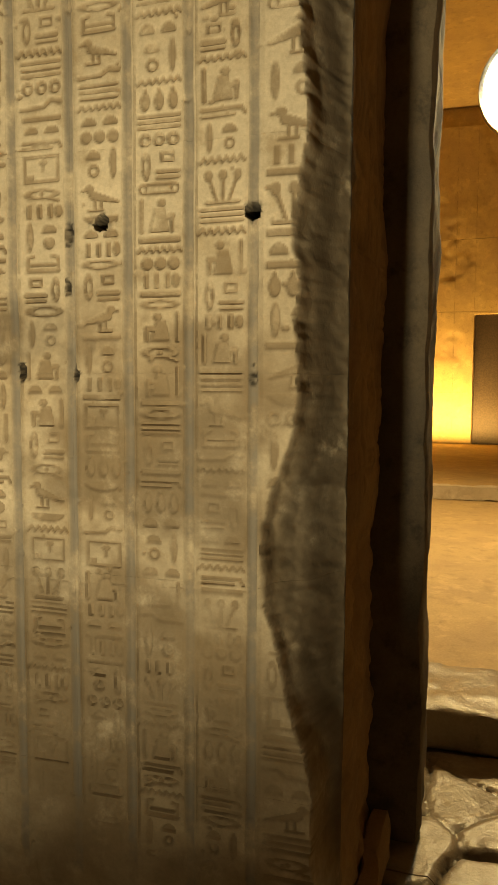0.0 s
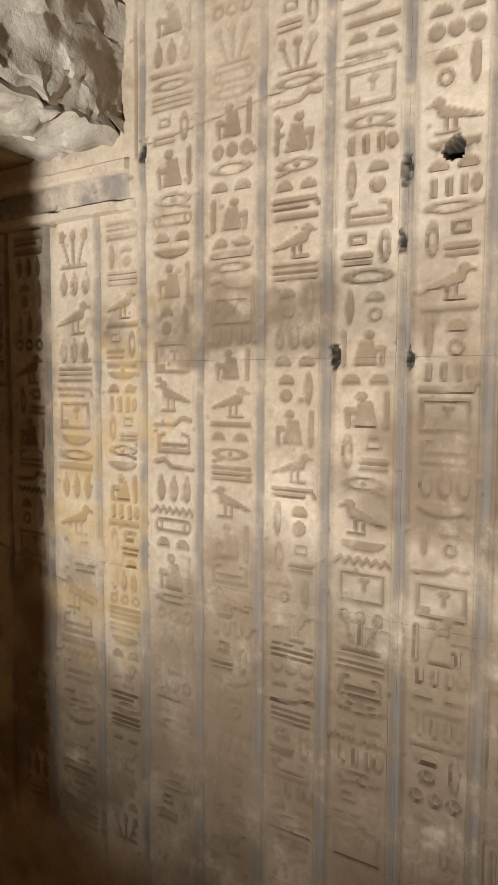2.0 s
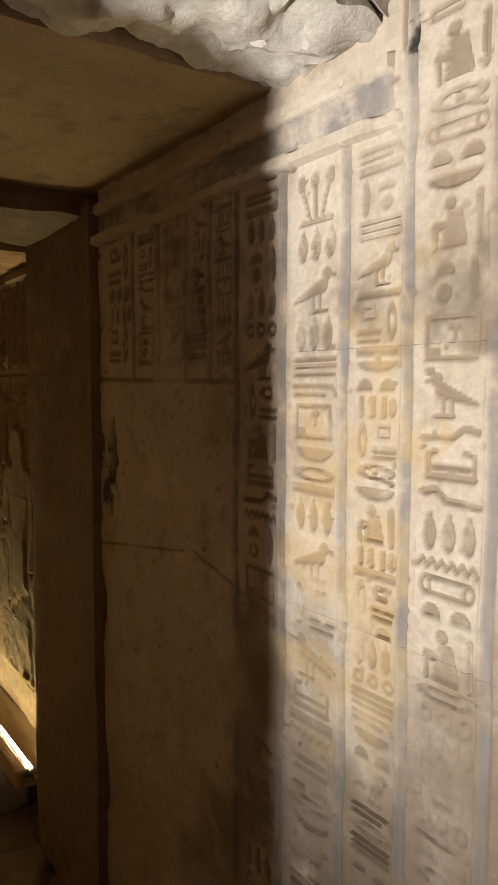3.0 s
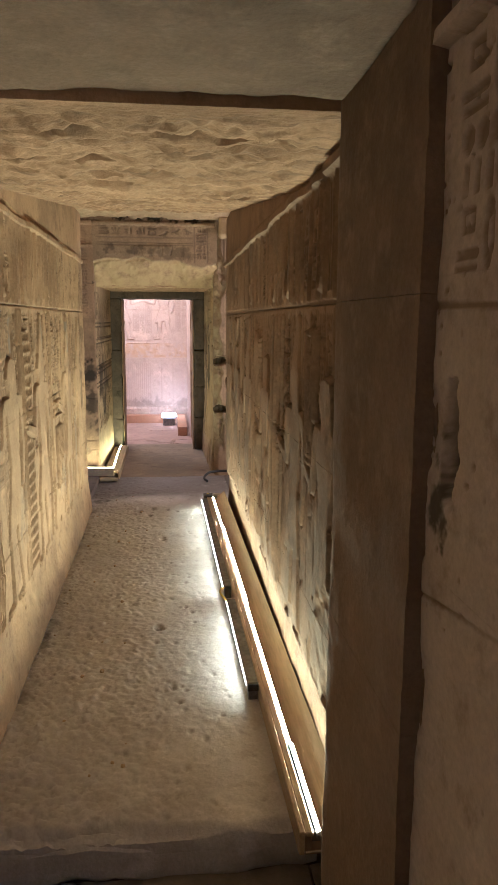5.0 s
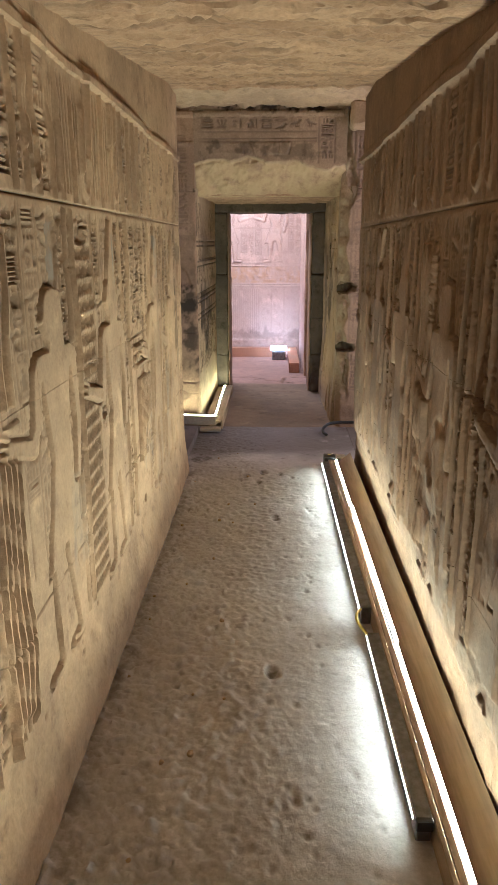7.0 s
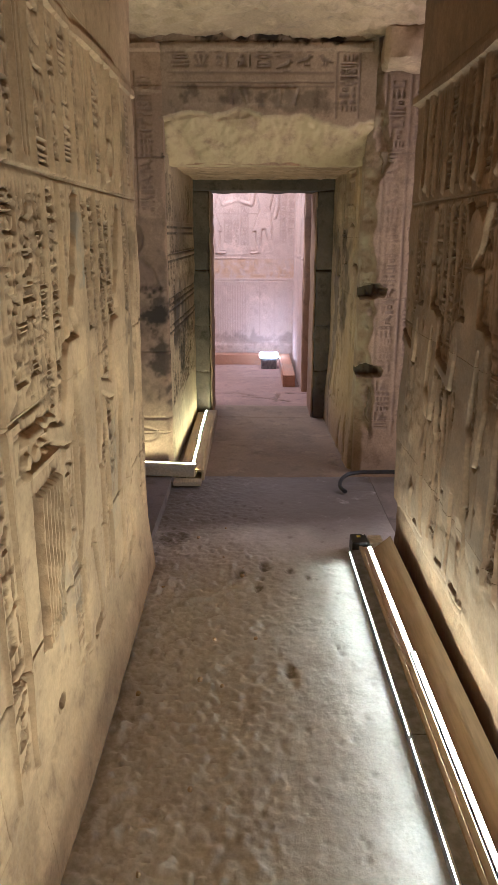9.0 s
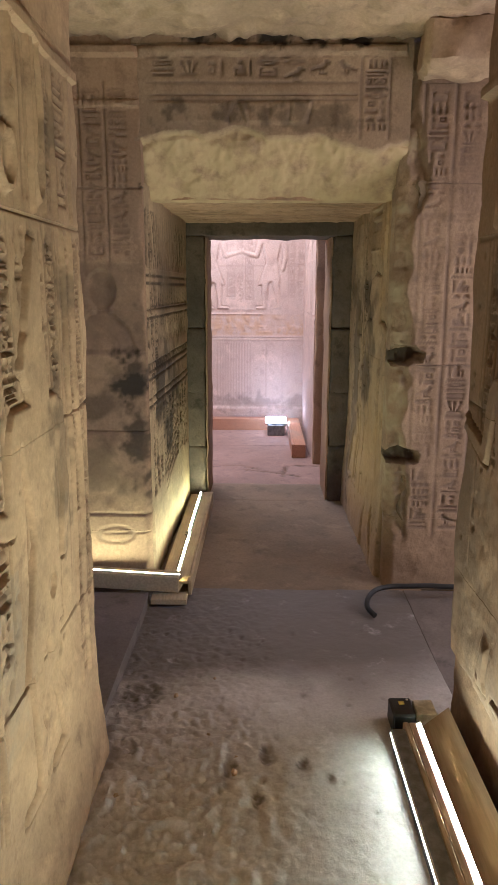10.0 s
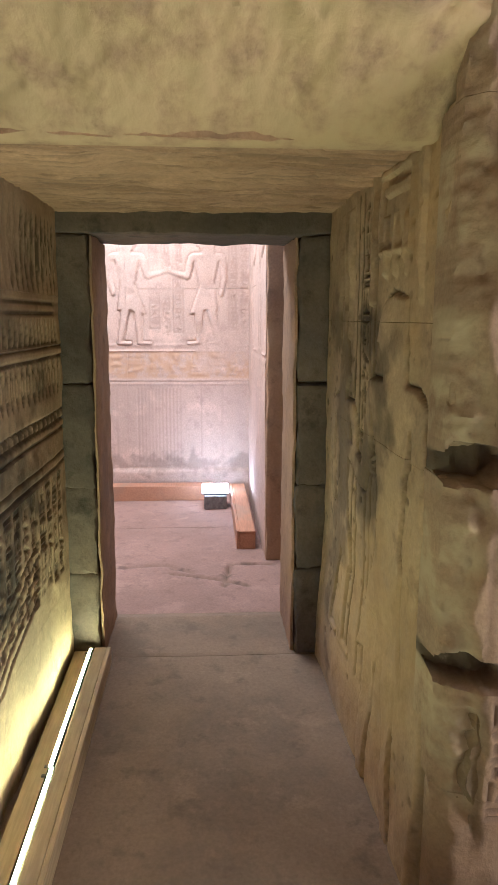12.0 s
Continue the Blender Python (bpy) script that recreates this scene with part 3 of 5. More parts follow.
    def pit(self, s, t, a, b, depth, soot=0.8):
        """A hole broken into the finished surface; the soot colour paints in the shade inside it."""
        w, S, T = self.window(s - 1.6 * a, s + 1.6 * a, t - 1.6 * b, t + 1.6 * b)
        r = np.hypot((S - s) / a, (T - t) / b) + 0.25 * fractal(S, T, min(a, b), self.seed + 3, 3)
        self.h[w] -= depth * (1 - smooth(r, 0.75, 1.05))
        self.soot[w] = np.maximum(self.soot[w], soot * (1 - smooth(r, 0.7, 1.0) if soot < 1 else 1 - smooth(r, 0.98, 1.18)))

    def finish(self, rough=0.004, cell=0.12, damage=0.0, damage_cell=0.5, damage_depth=0.006, level=0.35):
        """Puts carving, wear and unevenness together."""
        S, T = self.S, self.T
        worn = self.wear
        if damage:
            worn = np.maximum(worn, damage * smooth(fractal(S, T, damage_cell, self.seed + 5), level, level + 0.35))
        keep = 1 - np.clip(worn, 0, 1)
        soft = np.clip(0.9 + 0.4 * fractal(S, T, 0.3, self.seed + 9, 2), 0.5, 1.15)
        self.h += (self.up - self.cut) * keep * soft
        self.h += rough * fractal(S, T, cell, self.seed + 2, 5, 0.55) - worn * damage_depth * (1 + 0.7 * fractal(S, T, 0.09, self.seed + 3, 3))
        # cuts darkened in colour: the carving's shade together with its dust
        self.tint = np.clip(self.cut / 0.005, 0, 1) * keep * (1 - np.clip(self.up / 0.008, 0, 1))
        self.paint *= keep
        return self


def surface(name, c, normal, sign, base, mat, parent=None, s_cuts=(), t_cuts=(), gap=0.0007, skirt=0.03, piece="stone_block"):
    """Turns a canvas into meshes: one a stone between the joints, each with its own edges, under parent."""
    ns, nt = c.S.shape
    i_edges = [0] + sorted(int(np.searchsorted(c.s, v)) for v in s_cuts if c.s[0] < v < c.s[-1]) + [ns - 1]
    j_edges = [0] + sorted(int(np.searchsorted(c.t, v)) for v in t_cuts if c.t[0] < v < c.t[-1]) + [nt - 1]
    made = []
    for i0, i1 in zip(i_edges, i_edges[1:]):
        for j0, j1 in zip(j_edges, j_edges[1:]):
            if i1 - i0 < 1 or j1 - j0 < 1:
                continue
            w = (slice(i0, i1 + 1), slice(j0, j1 + 1))
            S, T, H = (np.pad(a[w], 1, mode="edge") for a in (c.S, c.T, c.h))
            S[0], S[1] = S[0] + gap, S[1] + gap
            S[-1], S[-2] = S[-1] - gap, S[-2] - gap
            T[:, 0], T[:, 1] = T[:, 0] + gap, T[:, 1] + gap
            T[:, -1], T[:, -2] = T[:, -1] - gap, T[:, -2] - gap
            rim = np.zeros_like(H, bool)
            rim[0], rim[-1], rim[:, 0], rim[:, -1] = True, True, True, True
            H = np.where(rim, H.min() - skirt, H)
            N = base + sign * H
            co = {"x": (N, S, T), "y": (S, N, T), "z": (S, T, N)}[normal]
            verts = np.stack([a.ravel() for a in co], 1).astype(np.float32)
            a, b = H.shape
            q = np.arange(a * b).reshape(a, b)
            f = np.stack([q[:-1, :-1], q[1:, :-1], q[1:, 1:], q[:-1, 1:]], -1).reshape(-1, 4)
            if (sign > 0) == (normal == "y"):
                f = f[:, ::-1]
            me = bpy.data.meshes.new(piece)
            me.vertices.add(len(verts))
            me.vertices.foreach_set("co", verts.ravel())
            me.loops.add(f.size)
            me.loops.foreach_set("vertex_index", np.ascontiguousarray(f).ravel().astype(np.int32))
            me.polygons.add(len(f))
            me.polygons.foreach_set("loop_start", np.arange(0, f.size, 4, dtype=np.int32))
            me.polygons.foreach_set("use_smooth", np.ones(len(f), bool))
            me.update(calc_edges=True)
            me.set_sharp_from_angle(angle=radians(55))
            for key, arr in (("tint", c.tint), ("paint", c.paint), ("soot", c.soot), ("ochre", c.ochre)):
                at = me.attributes.new(key, "FLOAT", "POINT")
                at.data.foreach_set("value", np.pad(arr[w], 1, mode="edge").ravel().astype(np.float32))
            me.materials.append(mat)
            ob = new(piece if parent else name, me)
            if parent:
                ob.parent = parent
            made.append(ob)
    return made


def rough_box(name, x0, x1, y0, y1, z0, z1, mat, cell=0.04, amp=0.02, wave=0.25, seed=3, parent=None, worn=0.012):
    """A hewn block with uneven faces and worn edges."""
    rng = np.random.default_rng(seed)
    lo, hi = np.array((x0, y0, z0)), np.array((x1, y1, z1))
    verts, faces, off = [], [], 0
    for ax in range(3):
        u, v = (ax + 1) % 3, (ax + 2) % 3
        a = np.linspace(lo[u], hi[u], max(2, int((hi[u] - lo[u]) / cell) + 1))
        b = np.linspace(lo[v], hi[v], max(2, int((hi[v] - lo[v]) / cell) + 1))
        A, B = np.meshgrid(a, b, indexing="ij")
        for side in (0, 1):
            P = np.zeros((*A.shape, 3))
            P[..., u], P[..., v], P[..., ax] = A, B, (lo, hi)[side][ax]
            q = off + np.arange(A.size).reshape(A.shape)
            f = np.stack([q[:-1, :-1], q[1:, :-1], q[1:, 1:], q[:-1, 1:]], -1).reshape(-1, 4)
            faces.append(f if side else f[:, ::-1])
            verts.append(P.reshape(-1, 3))
            off += A.size
    P = np.concatenate(verts)
    shift = Vector(rng.uniform(-50, 50, 3))
    D = np.zeros_like(P)
    for k in range(5):
        f = 2.0 ** k / wave
        D += 1.5 * amp * 0.58 ** k * np.array([noise.noise_vector(Vector(q) * f + shift) for q in P])
    near = np.minimum(P - lo, hi - P) < 1e-6
    mid = (lo + hi) / 2
    edge = near.sum(1, keepdims=True) >= 2
    P = P + D - np.where(edge, np.sign(P - mid) * near * worn, 0)
    me = bpy.data.meshes.new(name)
    me.from_pydata(P.tolist(), [], np.concatenate(faces).tolist())
    bm = bmesh.new()
    bm.from_mesh(me)
    bmesh.ops.remove_doubles(bm, verts=bm.verts[:], dist=1e-5)
    for f in bm.faces:
        f.smooth = True
    bm.to_mesh(me)
    bm.free()
    me.set_sharp_from_angle(angle=radians(32))
    me.materials.append(mat)
    ob = new(name, me)
    if parent:
        ob.parent = parent
    return ob


# ---- the tall room and its inscribed wall ----
wall_north = backing("wall_north", -2.8, -0.50, 1.76, 2.76, -0.40, 4.2, M_BOUNCE, "pale limestone wall carved with columns of sunk signs")
c = Canvas(-2.80, -0.266, -0.33, 2.75, 0.0042, 11)
LINES = (-2.77, -2.56, -2.42, -2.28, -2.16, -2.05, -1.885, -1.705, -1.555, -1.39, -1.23, -1.075, -0.915, -0.76, -0.605, -0.45, -0.27)
for a, b in zip(LINES, LINES[1:]):
    low = 1.50 if b < -1.95 else 0.30
    high = 1.875 if b < -1.5 else 2.74
    c.depth = 0.008
    c.inscribe(a + 0.017, b - 0.017, low, high)
for x in LINES[1:-1]:
    low = 0.24 if x > -2.06 else 1.48
    high = 1.88 if x < -1.6 else 2.75
    c.band(x - 0.011, x + 0.011, low, high, 0.9)
    c.raised = True
    for q in (-0.0135, 0.0135):
        c.line(x + q, low, x + q, high, 0.007, 0.006)
    c.raised = False
    c.line(x, low, x, high, 0.014, 0.003)
# ledge and blue band under the low ceiling
c.raised = True
c.box(-2.80, -1.585, 1.882, 1.908, 0, 0.026)
c.box(-2.80, -1.60, 1.972, 2.00, 0, 0.020)
c.raised = False
c.band(-2.80, -1.60, 1.908, 1.970)
for _ in range(26):
    c.ellipse(c.rng.uniform(-2.8, -1.6), c.rng.choice((1.882, 1.908, 1.973)), c.rng.uniform(0.006, 0.018), c.rng.uniform(0.003, 0.006), 0, c.rng.uniform(0.006, 0.014))
# smoothed repair on the shaded end, joints, and drilled holes
c.line(-2.80, 1.485, -2.06, 1.475, 0.010, 0.008)
c.line(-2.80, 0.98, -2.3, 1.05, 0.006, 0.008)
c.line(-2.25, 1.06, -1.72, 0.93, 0.006, 0.007)
c.line(-1.56, 0.99, -0.45, 1.02, 0.004, 0.004)
c.line(-1.56, 2.02, -0.95, 2.09, 0.004, 0.006)
c.line(-1.575, 2.0, -1.575, 2.75, 0.012, 0.010)
# hole spots blackened in colour for the shade inside
for x, z in ((-0.835, 1.892), (-0.452, 1.895)):
    c.blot(x, z, 0.022, 0.022, 0.5)
for x, z, r in ((-0.92, 1.87, 0.012), (-0.925, 1.74, 0.010), (-1.057, 1.535, 0.011), (-0.905, 1.525, 0.010), (-1.55, 2.005, 0.012), (-0.45, 1.52, 0.010)):
    c.ellipse(x, z, r * 0.6, r * 1.6, 0, 0.02)
    c.blot(x, z, r, r * 2.2)
for x, z, a, b in ((-0.75, 1.0, 0.3, 0.25), (-1.15, 0.75, 0.5, 0.2), (-0.6, 0.6, 0.4, 0.3), (-1.7, 0.6, 0.3, 0.25), (-1.3, 0.45, 0.6, 0.2), (-0.9, 1.35, 0.3, 0.12)):
    c.blot(x, z, a, b, 0.2)
for x, z, a, b in ((-1.25, 1.60, 0.30, 0.07), (-1.02, 1.62, 0.12, 0.08), (-1.62, 1.60, 0.20, 0.07), (-2.25, 1.66, 0.22, 0.11)):
    c.blot(x, z, a, b, 0.3)
for x, z, a, b in ((-1.63, 1.22, 0.09, 0.36), (-1.80, 1.12, 0.09, 0.34)):
    c.blot(x, z, a, b, 0.7, "ochre")
# dark hollow, its shade put into the colour as well
c.blot(-2.74, 1.14, 0.035, 0.10, 0.9)
c.blot(-2.76, 1.22, 0.05, 0.2, 1.0, "wear")
for x, z, a, b in ((-1.2, 0.36, 0.5, 0.08), (-0.6, 0.24, 0.5, 0.10), (-2.4, 0.5, 0.4, 0.5), (-1.75, 1.05, 0.2, 0.05), (-1.45, 0.66, 0.10, 0.24)):
    c.blot(x, z, a, b, 0.8, "wear")
c.wear = np.maximum(c.wear, 1 - smooth(c.T, 0.16, 0.36 + 0.08 * value_noise(c.S, c.T, 0.3, 4)))
c.chips(900, 0.002, 0.007, 0.2, 2.74)
# broken corner by the doorway
rim = -0.345 - 0.085 * np.exp(-((c.T - 1.08) / 0.28) ** 2) + 0.06 * smooth(0.75 - c.T, 0.0, 0.5) + 0.016 * fractal(c.S * 0 + 0.1, c.T, 0.22, 6, 5, 0.6)
brk = smooth(c.S - rim, 0.0, 0.018)
c.wear = np.maximum(c.wear, brk)
c.finish(0.0028, 0.16, 0.6, 0.42, 0.004, 0.55)
for x, z in ((-0.835, 1.892), (-0.452, 1.895)):
    c.pit(x, z, 0.019, 0.019, 0.13, 1.0)
c.pit(-2.72, 1.26, 0.04, 0.10, 0.03)
c.h -= brk * (0.022 + 0.9 * np.clip(c.S - rim, 0, 0.06) + 0.12 * smooth(c.S, -0.36, -0.26) + 0.035 * np.abs(fractal(c.S, c.T, 0.24, 8, 5, 0.55)) + 0.003 * fractal(c.S, c.T, 0.04, 18, 3, 0.6))
c.paint *= 1 - brk
for x, z, a, b in ((-0.75, 1.05, 0.35, 0.22), (-1.15, 0.80, 0.45, 0.25), (-0.6, 0.65, 0.35, 0.3), (-1.35, 0.62, 0.35, 0.4), (-1.75, 0.55, 0.35, 0.25), (-0.62, 1.35, 0.22, 0.25), (-1.25, 1.62, 0.32, 0.07)):
    stain = np.zeros_like(c.S)
    keep, c.soot = c.soot, stain
    c.blot(x, z, 1.25 * a, 1.25 * b, 1.0)
    c.soot = keep
    c.tint = np.maximum(c.tint, stain)
c.tint = np.maximum(c.tint, brk)
c.soot = np.maximum(c.soot, 0.62 * brk * smooth(c.S - rim, -0.01, 0.05))
surface("wall_north", c, "y", -1, 1.565, M_TEXT, wall_north, (-2.06, -0.92), (0.52, 1.03, 1.53, 2.06), 0.0002, 0.006)

corner = rough_box("wall_broken_corner", -0.50, -0.302, 1.79, 1.98, -0.36, 3.6, M_MUD, 0.02, 0.016, 0.16, 17, None, 0.015)
structure(corner, "rough broken corner of the inscribed wall", "wall")
# passage through to the great hall: reveal with broken faces, sooty door jamb, threshold
reveal = backing("wall_hall_door", -0.75, -0.36, 1.96, 2.76, -0.40, 4.2, M_BOUNCE, "dark stone reveal of the hall doorway")
c = Canvas(1.84, 2.80, -0.33, 3.6, 0.012, 21)
for a in (1.95, 2.25, 2.55):
    c.line(a, 0.4, a, 2.6, 0.02, 0.006)
    c.column(a + 0.03, a + 0.25, 1.2, 2.5)
c.wear = np.maximum(c.wear, 1 - smooth(c.T, 0.9, 1.25 + 0.12 * value_noise(c.S, c.T, 0.12, 4)))
c.finish(0.012, 0.25, 0.9, 0.4, 0.02, 0.2)
surface("wall_hall_door", c, "x", 1, -0.285, M_PORTAL, reveal, (), (0.6, 1.25, 1.9))
jamb = rough_box("wall_hall_jamb", -0.45, -0.105, 2.76, 3.35, -0.33, 4.2, M_FRAME, 0.05, 0.012, 0.4, 5)
structure(jamb, "soot-black stone door jamb towards the hall", "wall")
backing("wall_hall_east", 1.05, 1.5, 1.60, 4.3, -0.4, 4.2, M_BOUNCE, "dark stone side of the hall doorway")
backing("wall_hall_front", -6.0, -0.30, 3.36, 3.7, -0.6, 5.2, M_BOUNCE, "dark stone wall of the hall")
backing("wall_north_east", 1.05, 2.2, 1.45, 1.60, -0.4, 4.2, M_BOUNCE, "dark stone wall of the tall room")
threshold = rough_box("threshold", -0.9, 1.2, 3.62, 4.28, -0.36, -0.135, M_ROOMFLOOR, 0.035, 0.010, 0.2, 9)
tagged(threshold, "worn grey stone threshold step with chipped edge", "step", kind="structure")

# ---- room floor of broken slabs ----
floor_room = backing("floor_room", -3.76, 2.2, -3.4, 3.7, -0.75, -0.37, M_DARKFLOOR, "broken grey paving of the tall room", "floor")
c = Canvas(-3.72, 2.1, -3.3, 3.62, 0.018, 31)
flag_rng = np.random.default_rng(8)
flags = np.stack([flag_rng.uniform(-3.7, 2.1, 330), flag_rng.uniform(-3.3, 3.6, 330)], 1)
warp_s, warp_t = c.S + 0.03 * fractal(c.S, c.T, 0.2, 5, 3), c.T + 0.03 * fractal(c.S, c.T, 0.2, 6, 3)
first, second, owner = np.full_like(c.S, 9.0), np.full_like(c.S, 9.0), np.zeros(c.S.shape, int)
for k, (x, y) in enumerate(flags):
    d = np.hypot(warp_s - x, warp_t - y)
    nearer = d < first
    second = np.where(nearer, first, np.minimum(second, d))
    owner, first = np.where(nearer, k, owner), np.where(nearer, d, first)
c.finish(0.006, 0.2, 0.6, 0.4, 0.012, 0.2)
c.h += flag_rng.uniform(-0.012, 0.012, 330)[owner] + flag_rng.uniform(-0.05, 0.05, 330)[owner] * (c.S - flags[owner, 0])
joint = 1 - smooth(second - first, 0.008, 0.035)
c.h -= 0.02 * joint
c.soot = np.maximum(c.soot, 0.5 * joint)
surface("floor_room", c, "z", 1, -0.335, M_ROOMFLOOR, floor_room, (-2.4, -1.1, 0.25, 1.3), (-1.6, 0.2, 1.55, 2.6), 0.004, 0.02, "floor_slab")

# ---- room walls behind the camera, tall ceiling, low slab over the way ----
# these walls act as reflectors: their pale colour brightens the shaded end
backing("wall_south", -1.9, 2.2, -3.5, -3.3, -0.4, 4.2, M_BOUNCE, "unseen pale stone wall at the back of the tall room, bouncing light")
backing("wall_east", 2.1, 2.3, -3.4, 1.6, -0.4, 4.2, M_BOUNCE, "unseen pale stone side wall of the tall room, bouncing light")
backing("wall_west", -1.95, -1.55, -3.4, 0.12, -0.4, 4.2, M_BOUNCE, "pale stone wall beside the low passage, bouncing light")
backing("wall_west_upper", -2.1, -1.72, 0.12, 1.60, 2.25, 4.2, M_BOUNCE, "sooty stone wall above the broken ceiling slab")
backing("ceiling_room", -2.1, 2.3, -3.5, 4.3, 4.15, 4.4, M_BOUNCE, "dark stone ceiling slabs", "ceiling")
pass_wall = backing("wall_passage", -3.45, -1.58, -0.3, 0.37, -0.4, 2.4, M_BOUNCE, "dark plain stone wall of the low passage")
c = Canvas(-3.45, -1.55, -0.33, 2.1, 0.02, 41)
c.finish(0.008, 0.25, 0.8, 0.5, 0.01, 0.2)
surface("wall_passage", c, "y", 1, 0.42, M_BOUNCE, pass_wall, (-2.5,), (0.6, 1.3))
lump = rough_box("ceiling_slab", -2.9, -1.93, 0.10, 1.62, 2.045, 2.34, M_PORTAL, 0.025, 0.006, 0.25, 14, None, 0.004)
structure(lump, "plain stone ceiling slab over the low passage", "ceiling")
lump = rough_box("ceiling_slab_end", -1.93, -1.61, 0.10, 1.62, 2.05, 2.36, M_PALEBREAK, 0.013, 0.022, 0.16, 14, None, 0.03)
structure(lump, "broken pale stone ceiling slab with ragged edge", "ceiling")
beam = rough_box("ceiling_beam", -3.42, -2.86, 0.10, 1.60, 1.975, 2.4, M_MUD, 0.03, 0.008, 0.2, 15, None, 0.006)
structure(beam, "dark rough stone lintel beam over the passage", "ceiling")

# ---- corridor ----
jamb = backing("wall_corridor_jamb", -3.40, -2.79, 1.57, 2.3, -0.4, 2.4, M_MUD, "plain dark stone jamb at the corridor mouth")
c = Canvas(-3.42, -2.80, -0.33, 2.02, 0.012, 51)
c.finish(0.002, 0.3, 0.5, 0.3, 0.004, 0.4)
c.h -= 0.015 * smooth(-3.39 + 0.015 * fractal(c.S * 0 + 0.1, c.T, 0.3, 6, 4) - c.S, 0, 0.05)
surface("wall_corridor_jamb", c, "y", -1, 1.535, M_MUD, jamb, (), (0.7, 1.5))


def ceiling_rise(S):
    return 1.955 + 0.118 * np.clip(-4.45 - S, 0, None)


def upper_register(c, s0, s1):
    """Tall narrow columns above the figures: text, plain ribs and rounded name rings."""
    s = s0
    while s < s1 - 0.1:
        w = c.rng.choice((0.09, 0.11, 0.13, 0.15))
        c.raised = True
        c.line(s, 1.53, s, 1.90, 0.012, 0.012)
        c.raised = False
        kind = c.rng.random()
        if kind < 0.42:
            c.inscribe(s + 0.012, s + w - 0.012, 1.54, 1.895)
        elif kind < 0.78:
            c.raised = True
            c.ellipse(s + w / 2, 1.62, 0.38 * w, 0.07, 0.72, 0.016)
            for q in (-0.33, 0.33):
                c.line(s + w / 2 + q * w, 1.62, s + w / 2 + q * w, 1.90, 0.014, 0.016)
            c.raised = False
            c.box(s + 0.34 * w, s + 0.66 * w, 1.60, 1.89, 0, 0.010)
        else:
            for q in (0.25, 0.5, 0.75):
                c.line(s + q * w, 1.56, s + q * w, 1.88, 0.012, 0.014)
        s += w


def text_strip(c, s0, s1, t0, t1):
    c.raised = True
    for q in (s0, s1):
        c.line(q, t0, q, t1, 0.012, 0.012)
    c.raised = False
    c.inscribe(s0 + 0.008, s1 - 0.008, t0, t1)


wall_left = backing("wall_corridor_left", -7.72, -3.45, -0.2, 0.385, -0.3, 2.6, M_LEFT, "sandstone corridor wall with raised figures and signs")
c = Canvas(-7.75, -3.45, -0.17, 2.30, 0.0056, 61, (-7.75, -5.6, 0.0042))
c.thick = 0.008
c.edge = 0.006
c.depth = 0.012
upper_register(c, -7.62, -3.5)
c.raised = True
c.box(-7.75, -3.45, 1.905, 1.935, 0, 0.022)
c.raised = False
c.line(-7.75, 1.515, -3.45, 1.525, 0.008, 0.006)
c.line(-7.75, 1.02, -5.9, 1.00, 0.008, 0.010)
c.line(-7.75, 0.46, -3.45, 0.44, 0.007, 0.008)
c.figure(-4.86, 0.18, 1.32, 1, 0.024, False, 0)
c.figure(-3.95, 0.18, 1.32, 1, 0.024, False, 1)
c.figure(-5.60, 0.16, 1.34, 1, 0.024, False, 1)
c.figure(-6.60, 0.14, 1.36, 1, 0.024, False, 1)
c.figure(-7.22, 0.14, 1.34, 1, 0.024, False, 1)
for a, b in ((-5.92, -5.80), (-6.86, -6.76), (-6.44, -6.32), (-7.58, -7.50), (-5.12, -5.05), (-4.32, -4.22), (-3.72, -3.60)):
    text_strip(c, a, b, 0.20, 1.50)
c.raised = True
for k in range(5):
    c.line(-4.46 + 0.035 * k, 0.20, -4.50 + 0.035 * k, 0.92, 0.016, 0.026)
for k in range(4):
    c.line(-4.50 + 0.05 * k, 1.04, -4.50 + 0.05 * k, 1.42, 0.018, 0.026)
for k in range(7):
    c.line(-6.22 + 0.026 * k, 0.42, -6.24 + 0.026 * k, 0.80, 0.012, 0.020)
for z in (0.94, 0.86):
    c.box(-6.24, -6.02, z, z + 0.022, 0, 0.022)
for k in range(4):
    c.ellipse(-6.22 + 0.06 * k, 0.90, 0.020, 0.020)
    c.ellipse(-4.52 + 0.05 * k, 0.98, 0.032, 0.014)
    c.ellipse(-5.30 + 0.05 * k, 0.99, 0.026, 0.014)
c.raised = False
c.depth = 0.016
for k in range(11):
    for m in range(22):
        c.ellipse(-5.36 + 0.021 * k + 0.01 * (m % 2), 0.22 + 0.055 * m, 0.008, 0.020)
for a in (-6.22, -6.12, -7.12, -7.02):
    c.inscribe(a + 0.006, a + 0.092, 1.04, 1.48)
c.column(-5.36, -5.14, 1.40, 1.49, 1.0)
for a, b, low in ((-3.58, -3.48, 0.3), (-4.22, -4.10, 1.18), (-4.66, -4.56, 1.22), (-5.04, -4.98, 1.0), (-5.46, -5.38, 1.2), (-5.80, -5.72, 1.22), (-6.32, -6.24, 0.95), (-6.76, -6.70, 1.25), (-7.00, -6.90, 0.55), (-7.44, -7.36, 1.1), (-7.68, -7.60, 0.4)):
    c.line(a, low, a, 1.50, 0.008, 0.010)
    c.line(b, low, b, 1.50, 0.008, 0.010)
    c.inscribe(a + 0.008, b - 0.008, low, 1.49)
c.overlay(-7.70, -3.5, 0.55, 1.50, 0.115, 0.006)
c.chips(500, 0.004, 0.012, 0.1, 1.9)
